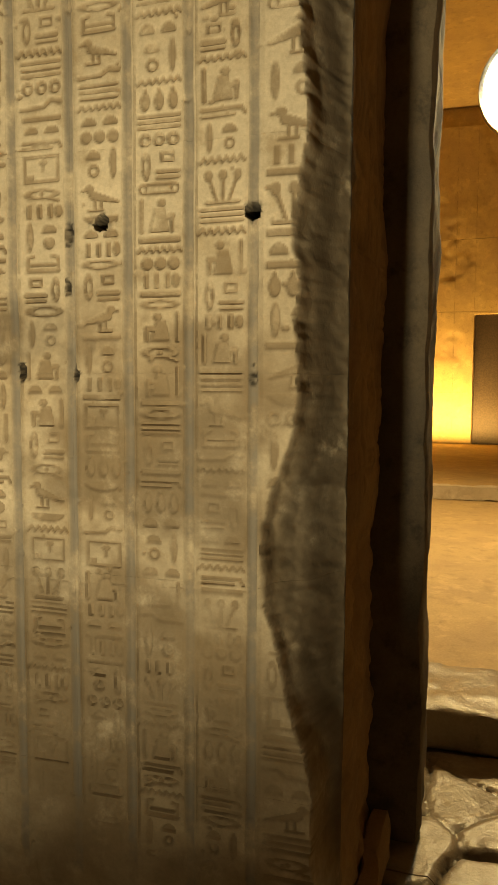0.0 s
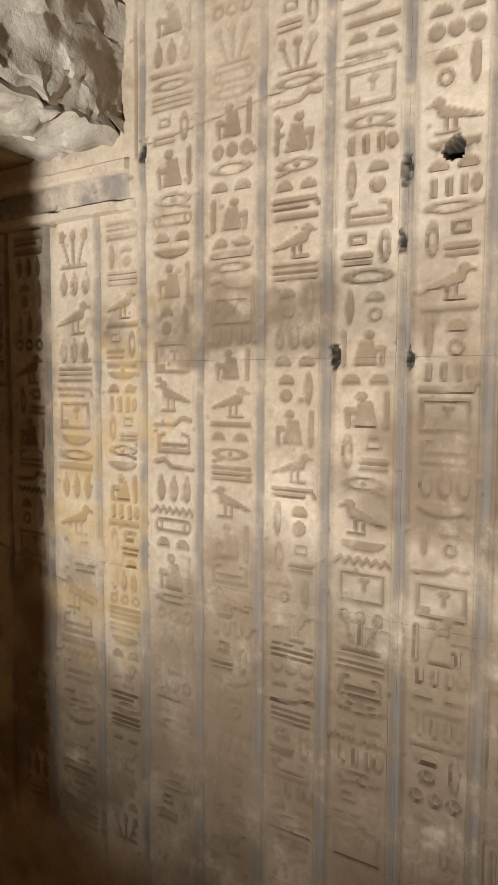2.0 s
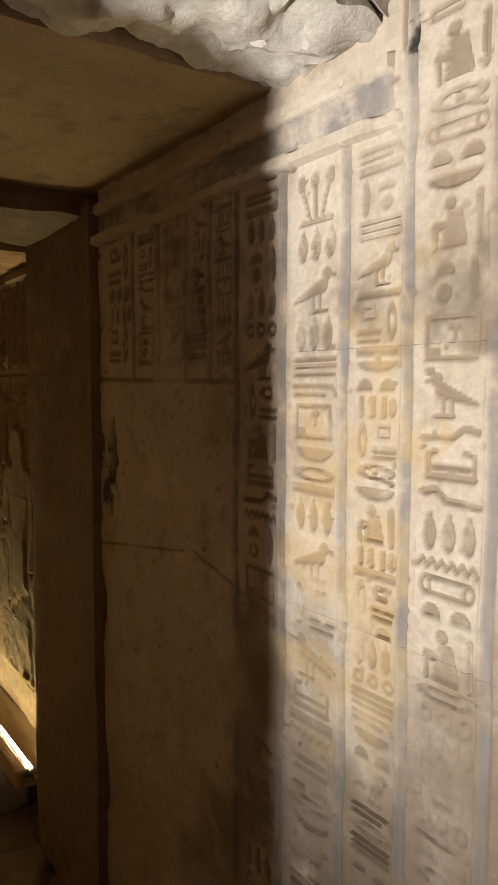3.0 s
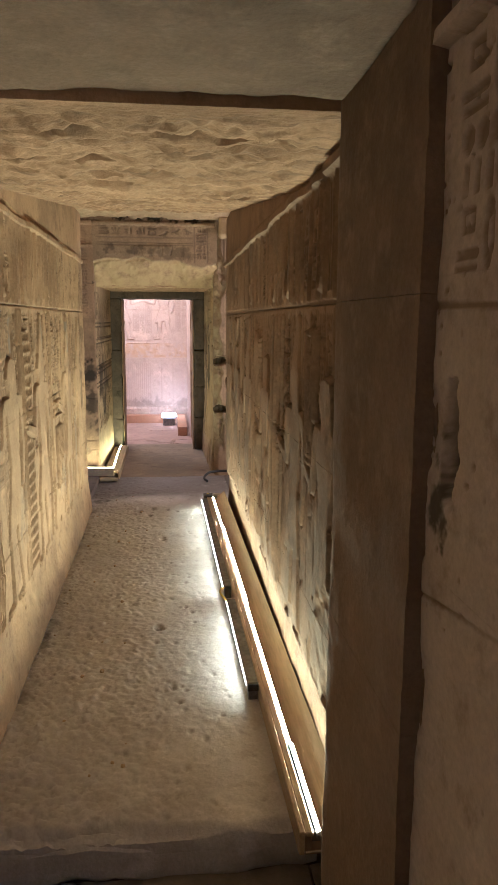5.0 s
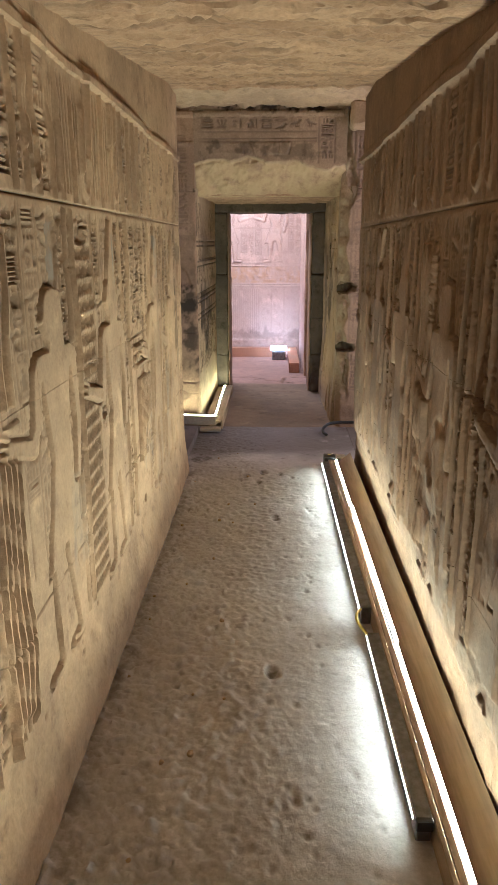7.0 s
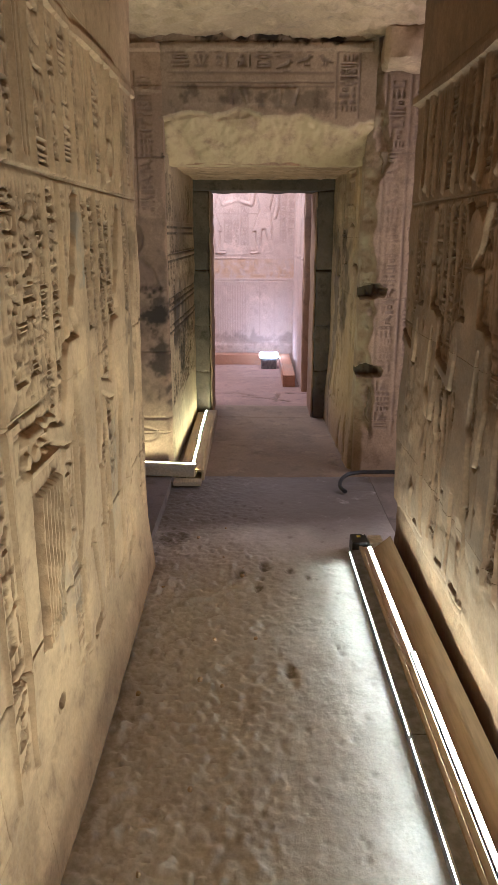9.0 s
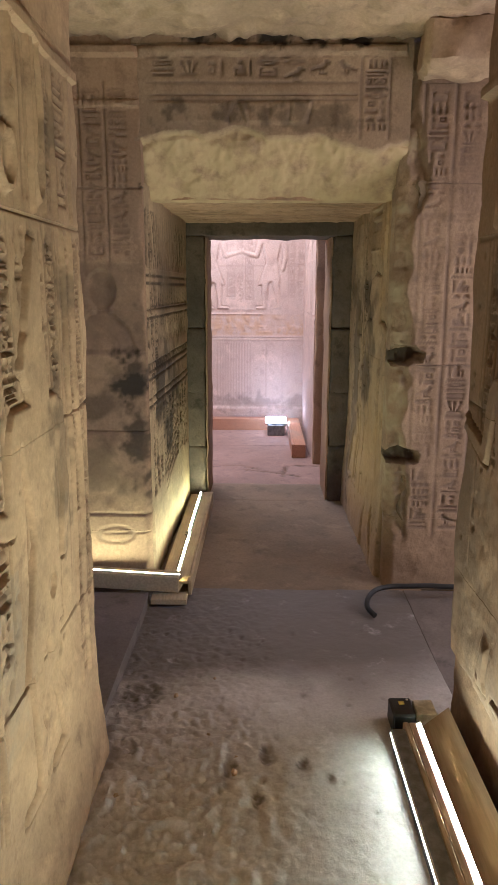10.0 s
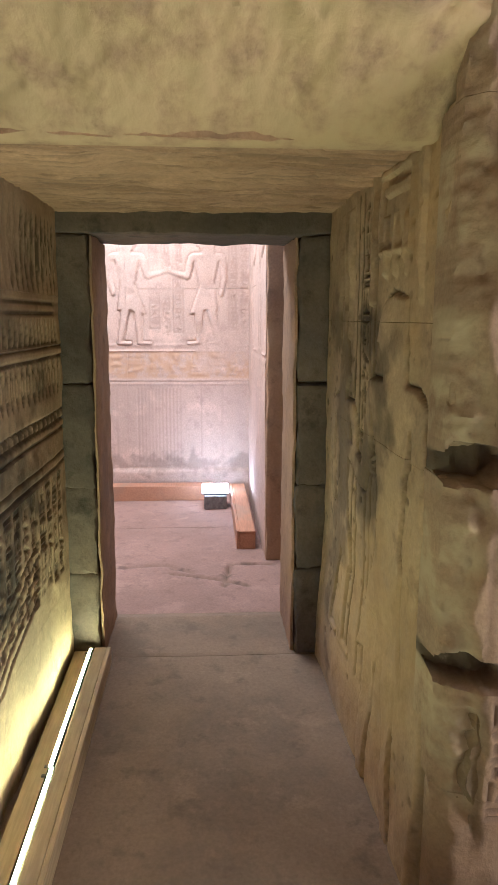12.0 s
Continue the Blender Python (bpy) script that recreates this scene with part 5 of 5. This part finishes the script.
for a in (-10.12, -10.06, -9.92, -9.86):
    c.line(a, 0.1, a, 1.78, 0.014, 0.014)
c.inscribe(-10.05, -9.93, 0.9, 1.76)
c.raised = True
for a in (-10.36, -10.28, -10.20):
    c.line(a, 1.30, a, 1.74, 0.026, 0.018)
c.box(-9.80, -9.50, 1.55, 1.80, 0.022, 0.018)
c.box(-9.76, -9.54, 1.72, 1.75, 0, 0.016)
for a in (-9.74, -9.65, -9.56):
    c.line(a, 1.50, a, 1.66, 0.024, 0.018, 0.5)
for a in (-9.88, -9.42):
    c.line(a, 1.42, a, 1.80, 0.03, 0.020)
c.raised = False
c.figure(-9.64, -0.25, 2.0, -1, 0.024, False, 0)
c.figure(-10.28, 0.10, 1.35, 1, 0.020, False, 1)
c.chips(250, 0.004, 0.014, 0.0, 1.8)
c.line(-10.2, 0.98, -9.62, 0.93, 0.010, 0.014)
c.line(-9.62, 0.93, -9.10, 1.02, 0.012, 0.014)
for s, t, a, b in ((-9.6, 0.2, 0.3, 0.3), (-9.3, 0.4, 0.2, 0.4)):
    c.blot(s, t, a, b, 0.8, "wear")
c.blot(-9.9, 0.95, 0.25, 0.35, 0.7)
c.blot(-10.35, 0.9, 0.2, 0.6, 0.6)
c.blot(-9.75, 1.05, 0.12, 0.12, 0.5)
# yellow patches put the trough's warm light into the reveal's colour
c.blot(-9.8, 0.3, 0.5, 0.4, 0.6, "ochre")
c.blot(-9.35, 1.6, 0.2, 0.3, 0.6, "ochre")
brk = smooth(c.S + 9.24 + 0.05 * fractal(c.S * 0 + 0.1, c.T, 0.35, 5, 4), 0.0, 0.04)
c.wear = np.maximum(c.wear, brk)
c.finish(0.004, 0.22, 0.45, 0.4, 0.006, 0.55)
c.h += 0.03 * smooth(-c.S, 9.1, 10.6) + 0.03 * (1 - smooth(c.T, -0.1, 0.5)) - brk * (0.02 + 0.03 * np.abs(fractal(c.S, c.T, 0.24, 7, 5, 0.6)) + 0.006 * np.abs(fractal(c.S, c.T, 0.05, 8, 3))) - 0.05 * smooth(c.S, -9.18, -9.10)
for z in (1.03, 0.52):
    c.pit(-9.14, z, 0.16, 0.055, 0.10)
c.soot = np.maximum(c.soot, 0.45 * brk)
surface("wall_portal_side_right", c, "y", -1, 1.605, M_REVEAL, side_right, (), (0.4, 0.98, 1.35))

# black inner door frame of hewn blocks
for name, y0, y1, seed in (("wall_frame_left", 0.22, 0.545, 41), ("wall_frame_right", 1.447, 1.80, 47)):
    root = structure(new(name), "blackened hewn stone door frame", "wall")
    for k, (z0, z1) in enumerate(((-0.21, 0.22), (0.222, 0.62), (0.622, 1.08), (1.082, 1.712))):
        rough_box("frame_block", -11.15, -10.67, y0, y1, z0, z1, M_FRAME, 0.016, 0.009, 0.14, seed + k, root, 0.005)
    backing(name + "_core", -11.1, -10.72, y0 - 0.2 if y0 < 1 else y0 + 0.06, y0 + 0.25 if y0 < 1 else y1 + 0.2, -0.4, 2.7, M_FRAME, "stone core behind the door frame")
# thin slabs added on the frame's inner faces, paler for the chamber's light
for name, y0, y1, seed in (("wall_frame_lit_face_left", 0.546, 0.562, 48), ("wall_frame_lit_face_right", 1.428, 1.446, 49)):
    lit_face = rough_box(name, -11.16, -10.70, y0, y1, -0.21, 1.712, M_PORTAL, 0.02, 0.004, 0.12, seed, None, 0.003)
    structure(lit_face, "added brown inner face of the door frame, chamber light in its colour", "wall")
top_block = rough_box("wall_frame_lintel", -11.15, -10.655, 0.36, 1.62, 1.715, 1.86, M_FRAME, 0.02, 0.006, 0.2, 52, None, 0.005)
structure(top_block, "blackened stone lintel of the inner door", "wall")
backing("wall_frame_above", -11.1, -10.70, 0.2, 1.8, 1.85, 2.75, M_FRAME, "stone wall above the inner door")
floor_portal = backing("floor_portal", -11.2, -9.04, 0.1, 1.9, -0.75, -0.22, M_PORTFLOOR, "smooth brown stone floor of the doorway", "floor")
c = Canvas(-11.2, -9.06, 0.2, 1.8, 0.014, 141)
c.line(-10.69, 0.3, -10.67, 1.7, 0.012, 0.006)
c.line(-9.8, 0.9, -9.2, 0.95, 0.008, 0.004)
c.finish(0.004, 0.4, 0.5, 0.5, 0.004, 0.3)
c.h -= 0.02 * (1 - smooth(c.S, -11.2, -11.1))
surface("floor_portal", c, "z", 1, -0.19, M_PORTFLOOR, floor_portal, (-10.68,), (), 0.002, 0.03, "floor_slab")

# ---- bright chamber past the doors ----
wall_far = backing("wall_far", -14.6, -14.34, -2.6, 1.8, -0.6, 3.5, M_FAR, "pale pink sandstone wall with raised figures and a text band")
c = Canvas(-2.4, 1.47, -0.36, 3.3, 0.0115, 151)
c.depth = 0.010
c.raised = True
for z in (1.115, 1.06, 0.79, 0.755):
    c.box(-2.4, 1.47, z - 0.012, z, 0, 0.010)
for k in range(20):
    c.column(-2.35 + 0.19 * k, -2.18 + 0.19 * k, 0.83, 1.03, 0.9)
c.raised = False
c.band(-2.4, 1.47, 0.80, 1.05, 0.75)
for s, f, k in ((0.33, 1, 1), (1.06, -1, 1), (-0.6, 1, 1), (-1.5, -1, 1)):
    c.figure(s, 1.115, 1.16, f, 0.03, False, k)
for a, b, low, high in ((0.52, 0.62, 1.26, 1.62), (0.74, 0.84, 1.22, 1.72), (1.26, 1.34, 1.2, 2.1)):
    c.box(a, b, low, high, 0.010, 0.010)
c.depth = 0.012
for a, low in ((0.53, 1.27), (0.64, 1.2), (0.75, 1.23), (1.27, 1.22), (1.36, 1.2)):
    c.line(a, low, a, 2.2, 0.008, 0.005)
    c.inscribe(a + 0.006, a + 0.082, low, 2.2)
for a in np.linspace(0.40, 0.80, 13):
    c.line(a, 0.0, a, 0.70, 0.010, 0.005)
for a in (0.05, 0.20, 1.0, 1.2):
    c.line(a, 0.05, a, 0.7, 0.010, 0.004)
c.line(-2.4, 1.62, 1.47, 1.62, 0.006, 0.005)
for k in range(9):
    c.blot(-1.9 + 0.42 * k, -0.02, 0.34, 0.09, 0.32)
c.finish(0.004, 0.25, 0.6, 0.5, 0.004, 0.4)
c.h += 0.03 * (1 - smooth(c.T, -0.10, -0.06))
surface("wall_far", c, "x", 1, -14.30, M_FAR, wall_far, (-1.0, 0.3), (-0.06, 0.76, 1.62))
wall_far_right = backing("wall_far_right", -14.3, -12.44, 1.50, 2.3, -0.6, 3.5, M_FAR, "pale sandstone side wall with text band")
c = Canvas(-14.30, -12.42, -0.36, 3.3, 0.016, 161)
c.raised = True
for z in (1.115, 1.06, 0.79, 0.755):
    c.box(-14.3, -12.42, z - 0.012, z, 0, 0.010)
for k in range(8):
    c.column(-14.2 + 0.2 * k, -14.03 + 0.2 * k, 0.83, 1.03)
c.raised = False
for s in (-13.8, -13.0):
    c.figure(s, 1.12, 1.3, 1, 0.024, False, 1)
c.finish(0.004, 0.25, 0.6, 0.5, 0.004, 0.4)
surface("wall_far_right", c, "y", -1, 1.45, M_FAR, wall_far_right, (-13.2,), (0.76, 1.62))
# wall end's shade is painted: a browner stone than the wall itself
shaded_end = rough_box("wall_far_shaded_end", -12.43, -12.36, 1.452, 2.25, -0.36, 3.3, M_PORTAL, 0.03, 0.006, 0.2, 57, None, 0.008)
structure(shaded_end, "end of the chamber side wall, its shade put into a browner colour", "wall")
backing("wall_far_recess", -12.45, -11.05, 2.2, 2.4, -0.6, 3.5, M_PORTAL, "brown stone wall of the recess beside the inner door")
backing("wall_far_left", -14.3, -11.18, -2.7, -2.4, -0.6, 3.5, M_FAR, "pale sandstone side wall of the bright chamber")
backing("wall_far_front", -11.18, -11.10, -2.5, 0.2, -0.6, 3.5, M_FAR, "pale sandstone front wall of the bright chamber")
# roof slabs out of view, added round an assumed opening for the fill lamp
for name, x0, x1, y0, y1 in (("ceiling_far_front", -12.0, -11.1, -2.7, 2.4), ("ceiling_far_back", -14.6, -13.8, -2.7, 2.4), ("ceiling_far_left", -13.8, -12.0, -2.7, -0.8), ("ceiling_far_right", -13.8, -12.0, 1.2, 2.4)):
    backing(name, x0, x1, y0, y1, 3.3, 3.5, M_FAR, "unseen pale stone roof slab round an assumed light opening", "ceiling")
floor_far = backing("floor_far", -14.4, -11.16, -2.6, 2.3, -0.8, -0.37, M_FARFLOOR, "worn pinkish stone slabs", "floor")
c = Canvas(-14.35, -11.18, -2.5, 2.25, 0.02, 171)
for a, b, d, e in ((-12.25, 0.2, -12.32, 0.75), (-12.32, 0.75, -12.15, 0.95), (-12.15, 0.80, -12.0, 1.15), (-12.0, 1.15, -11.9, 1.3), (-12.3, 1.20, -11.9, 1.15), (-12.32, 1.2, -12.28, 1.5)):
    c.line(a, b, d, e, 0.03, 0.035)
    c.blot((a + d) / 2, (b + e) / 2, 0.03, 0.06, 0.5)
c.finish(0.004, 0.5, 0.5, 0.5, 0.006, 0.3)
surface("floor_far", c, "z", 1, -0.33, M_FARFLOOR, floor_far, (-13.2,), (-1.0, 0.15), 0.003, 0.03, "floor_slab")

# ---- the great hall past the first doorway ----
backing("floor_hall", -6.0, 6.0, 4.25, 10.9, -0.6, -0.14, M_HALL, "orange-lit paving of the hall", "floor")
backing("floor_hall_upper", -6.0, 6.0, 10.9, 19.4, -0.6, 0.06, M_HALL, "raised paving at the back of the hall", "floor")
step = rough_box("hall_step", -6.0, 6.0, 10.7, 11.0, -0.14, 0.075, M_FLOOR, 0.12, 0.02, 0.6, 61)
structure(step, "grey stone step across the hall floor", "step")
hall = backing("wall_hall", -6.0, 6.0, 19.15, 19.6, 0.0, 9.0, M_HALL, "orange-lit block wall of the great hall")
c = Canvas(-5.0, 5.0, 0.06, 8.0, 0.06, 181)
c.finish(0.012, 0.8, 0.6, 1.2, 0.03, 0.3)
inside = (np.abs(c.S - 1.15) < 0.82) & (c.T < 3.35)
c.h -= 0.35 * inside
surface("wall_hall", c, "y", -1, 19.0, M_HALL, hall, (-2.6, -0.2, 0.3, 2.0, 3.4), (1.35, 3.4, 5.2), 0.003)
backing("wall_hall_left", -6.2, -6.0, 3.6, 19.4, -0.6, 9.0, M_HALL, "stone side wall of the hall")
backing("wall_hall_right", 6.0, 6.2, 3.6, 19.4, -0.6, 9.0, M_HALL, "stone side wall of the hall")
backing("wall_hall_near_right", 1.3, 6.0, 3.6, 3.9, -0.6, 9.0, M_HALL, "stone front wall of the hall")
backing("wall_hall_over", -6.0, 6.0, 3.7, 4.2, 4.15, 9.0, M_HALL, "stone wall above the hall doorway")
backing("ceiling_hall", -6.2, 6.2, 3.5, 19.6, 8.5, 8.8, M_HALL, "stone roof slabs of the hall", "ceiling")


# ---- lights and loose things ----
def thing(name, label, category, group=""):
    return tagged(new(name), label, category, group)


def light_trough(label, x0, x1, y_front, y_tube, z, splits, board, led, along="x", flip=1, width=0.06, rise=0.0, tilt=0.0, reach=0.08):
    """A plank trough on the floor with a bright tube in sections behind its board; runs along x or y."""
    root = thing("light_trough", label, "light strip")

    def place(a0, a1, b0, b1, z0, z1, bevel=0.003):
        b0, b1 = min(b0, b1), max(b0, b1)
        return block(a0, a1, b0, b1, z0, z1, bevel) if along == "x" else block(b0, b1, a0, a1, z0, z1, bevel)

    def extrude(section, a0, a1):
        """A straight bar of that cross-section from a0 to a1."""
        bm = bmesh.new()
        rings = [[bm.verts.new((a, q, h) if along == "x" else (q, a, h)) for q, h in section] for a in (a0, a1)]
        for k in range(len(section)):
            bm.faces.new((rings[0][k], rings[0][k - 1], rings[1][k - 1], rings[1][k]))
        bm.faces.new(rings[0])
        bm.faces.new(rings[1][::-1])
        bmesh.ops.recalc_face_normals(bm, faces=bm.faces[:])
        return bm

    cuts = [x0] + list(splits) + [x1]
    part("front_board", place(x0, x1, y_front, y_front + flip * 0.018, z, z + 0.080), board, root)
    part("top_plank", place(x0, x1, y_front + flip * 0.0185, y_front + flip * width, z + 0.062, z + 0.078), board, root)
    part("base_board", place(x0, x1, y_front + flip * 0.0185, y_tube + flip * 0.04, z, z + 0.012), board, root)
    part("back_plank", extrude([(y_tube + flip * 0.018, z + 0.046), (y_tube + flip * 0.018, z + 0.060), (y_tube + flip * reach, z + 0.060 + rise), (y_tube + flip * reach, z + 0.046)], x0, x1), board, root)
    for k, (a, b) in enumerate(zip(cuts, cuts[1:])):
        off = 0.007 if k % 2 else 0.0
        y0 = y_tube + off
        profile = part("tube_profile", place(a + 0.004, b - 0.004, y0, y0 + flip * 0.016, z + 0.048, z + 0.0635, 0.002), M_GREYBOX, root, "grey metal profile")
        section = [(0.0, 0.064), (0.0, 0.076 - tilt), (0.0115, 0.076 + tilt), (0.0115, 0.064)]
        tube_ob = part("led_tube", extrude([(y0 + flip * q, z + h) for q, h in section], a + 0.004, b - 0.004), led, profile, "glowing white tube")
        tube_ob.data.materials.append(M_WHITE)
        for f in tube_ob.data.polygons:
            f.material_index = 0 if f.normal.z > 0.4 else 1
        for e in (a + 0.02, b - 0.03):
            part("tube_clip", place(e, e + 0.012, y_tube - flip * 0.004, y_tube + flip * 0.03, z + 0.03, z + 0.066, 0.002), M_GREYBOX, profile)
    return root


SWING = Matrix.Translation((-5.6, 1.527, 0)) @ pose(0, 0, 0, 0, 0, 0.74) @ Matrix.Translation((5.6, -1.554, 0))
trough = light_trough("long wooden floor trough with glowing tube along the corridor wall", -7.76, -3.55, 1.5005, 1.548, -0.17, (-6.85, -5.35, -4.02), M_WOOD, M_LED, width=0.044, rise=0.075, tilt=0.0028, reach=0.105)
trough.matrix_world = SWING
rope = thing("floor_light_strip", "grey metal channel with a thin glowing strip lighting the floor", "light strip")
for a, b in ((-7.72, -6.40), (-6.395, -5.62), (-5.42, -4.47)):
    channel = part("channel", block(a, b, 1.4575, 1.499, -0.17, -0.097, 0.003), M_GREYBOX, rope)
    part("channel_lid", block(a, b, 1.4555, 1.4995, -0.0965, -0.092, 0.001), M_GREYBOX, channel)
    strip = part("led_strip", block(a + 0.01, b - 0.01, 1.449, 1.457, -0.108, -0.0945, 0.002), M_ROPE, channel, "glowing white strip")
    strip.data.materials.append(M_WHITE)
    for f in strip.data.polygons:
        f.material_index = 0 if f.normal.y < -0.9 else 1
pts = [(-5.62 + 0.20 * k / 10, 1.454 - 0.030 * math.sin(math.pi * k / 10), -0.10 + 0.012 * math.sin(math.pi * k / 10)) for k in range(11)]
part("joint_cable", tube(pts, 0.006), M_YELLOW, rope, "yellow joining cable")
part("end_cap", block(-4.469, -4.45, 1.452, 1.499, -0.12, -0.085, 0.003), M_BLACK, rope, "black end cap")

rope.matrix_world = SWING

box = thing("junction_box", "black connector box with yellow mark at the trough end", "junction box")
part("housing", block(-7.90, -7.79, 1.475, 1.555, -0.165, -0.085, 0.006), M_BLACK, box)
part("cover_plate", block(-7.89, -7.80, 1.56, 1.63, -0.165, -0.088, 0.003), M_WHITE, box, "cream cover plate")
part("mark", block(-7.87, -7.85, 1.505, 1.525, -0.085, -0.080, 0.002), M_YELLOW, box, "round yellow mark")
part("screw", block(-7.885, -7.878, 1.535, 1.543, -0.085, -0.081, 0.001), M_WHITE, box)
box.matrix_world = SWING

light_trough("pine floor trough with glowing tube under the carved door reveal", -10.62, -8.98, 0.60, 0.515, -0.19, (-9.75,), M_PALEWOOD, M_LEDP, "x", -1, 0.075, 0.0, 0.0)
cross = light_trough("pale pine floor trough with glowing tube across the door wall", -0.75, 0.545, -8.88, -8.935, -0.13, (-0.1,), M_PALEWOOD, M_LEDP, "y", -1, 0.03, 0.0, 0.0)
cross.matrix_world = Matrix.Translation((-8.88, 0.5, 0)) @ pose(0, 0, 0, 0, 0, -7) @ Matrix.Translation((8.88, -0.5, 0))
stub = rough_box("wood_offcut", -8.93, -8.82, 0.40, 0.60, -0.185, -0.135, M_PALEWOOD, 0.05, 0.001, 0.3, 71)
tagged(stub, "short pine offcut propping the trough corner", "wood block")

for label, x0, x1, y0, y1 in (("reddish wooden light trough along the chamber wall", -14.15, -12.62, 1.26, 1.40), ("reddish wooden light trough below the carved figures", -14.22, -14.06, -2.3, 1.10)):
    root = thing("floor_trough", label, "light trough", "chamber light troughs")
    part("front_board", block(x0, x1, y0, y0 + 0.02, -0.33, -0.19) if x1 - x0 > 1 else block(x1 - 0.02, x1, y0, y1, -0.33, -0.19), M_PINKWOOD, root)
    part("top_board", block(x0, x1, y0 + 0.0205, y1, -0.212, -0.192) if x1 - x0 > 1 else block(x0, x1 - 0.0205, y0, y1, -0.212, -0.192), M_PINKWOOD, root)
    part("end_board", block(x1 - 0.0205, x1, y0 + 0.0205, y1, -0.33, -0.2125) if x1 - x0 > 1 else block(x0, x1 - 0.0205, y1 - 0.02, y1, -0.33, -0.2125), M_PINKWOOD, root)
flood = thing("floodlight", "small white-glowing floodlight on a grey box in the chamber corner", "floodlight")
part("base_box", block(-13.95, -13.72, 1.02, 1.22, -0.33, -0.20, 0.01), M_GREYBOX, flood)
fh = part("housing", block(-13.95, -13.75, 1.0, 1.24, -0.197, -0.185, 0.004), M_GREYBOX, flood)
part("lens", block(-13.95, -13.75, 1.0, 1.24, -0.184, -0.140, 0.006), M_FLOODGLOW, fh, "glowing white lens")

hose = thing("cable_hose", "black cable hose on the floor beside the door wall", "cable")
pts = [(-8.72, 1.50, -0.165), (-8.79, 1.475, -0.155), (-8.86, 1.49, -0.135), (-8.91, 1.54, -0.115), (-8.935, 1.62, -0.11)] + [(-8.94 - 0.006 * (k % 2), 1.7 + 0.11 * k, -0.11 + 0.004 * math.sin(3 * k)) for k in range(11)]
part("hose", tube(spline(pts), 0.013, 10), M_BLACK, hose)
cable = thing("floor_cable", "thin black cable along the foot of the doorway", "cable")
pts = [(-0.20 + 0.05 * math.sin(0.7 * k) - 0.01 * k, 1.75 + 0.13 * k, -0.31) for k in range(13)]
part("cable", tube(spline(pts, 3), 0.012), M_GREYBOX, cable)
curb = rough_box("loose_block", -0.30, -0.225, 1.75, 3.0, -0.34, -0.18, M_PORTAL, 0.04, 0.012, 0.2, 73)
tagged(curb, "long rough stone block at the foot of the doorway", "stone block")

lampbox = thing("hall_floodlight_fixture", "bright white floodlight high in the hall", "floodlight")
# lens drawn over a metre wide to take in the glare round the lamp
for name, radius, y, deep, mat in (("housing", 0.62, 9.02, 0.12, M_GREYBOX), ("lens", 0.56, 8.945, 0.02, glow("hall_lamp_lens", (0.92, 0.97, 1.0), 40.0))):
    bm = bmesh.new()
    bmesh.ops.create_cone(bm, cap_ends=True, segments=40, radius1=radius, radius2=radius, depth=deep, matrix=Matrix.Translation((0.75, y, 4.95)) @ Matrix.Rotation(math.pi / 2, 4, "X"))
    part(name, bm, mat, lampbox, "glowing white lens" if name == "lens" else "")
part("bracket", tube([(0.42, 9.05, 5.1), (0.42, 9.1, 6.0), (0.42, 9.1, 8.5)], 0.03), M_GREYBOX, lampbox)
hall_door = thing("hall_door", "dark wooden door leaf set in the hall wall", "door")
part("leaf", block(0.36, 1.94, 19.08, 19.14, 0.06, 3.38, 0.01), M_DOORDARK, hall_door)

# stone chips on the floor
chip_rng = random.Random(5)
for k in range(26):
    x, y, r = chip_rng.uniform(-8.3, -4.0), chip_rng.uniform(0.5, 0.95), chip_rng.uniform(0.006, 0.013)
    bm = bmesh.new()
    bmesh.ops.create_icosphere(bm, subdivisions=1, radius=r)
    for v in bm.verts:
        v.co = Vector((x, y, -0.165)) + Vector((v.co.x * 1.3, v.co.y, v.co.z * 0.7)) * chip_rng.uniform(0.75, 1.2)
    tagged(part("stone_chip", bm, M_BREAK), "small pale stone chip on the floor", "stone", "stone chips on the floor")
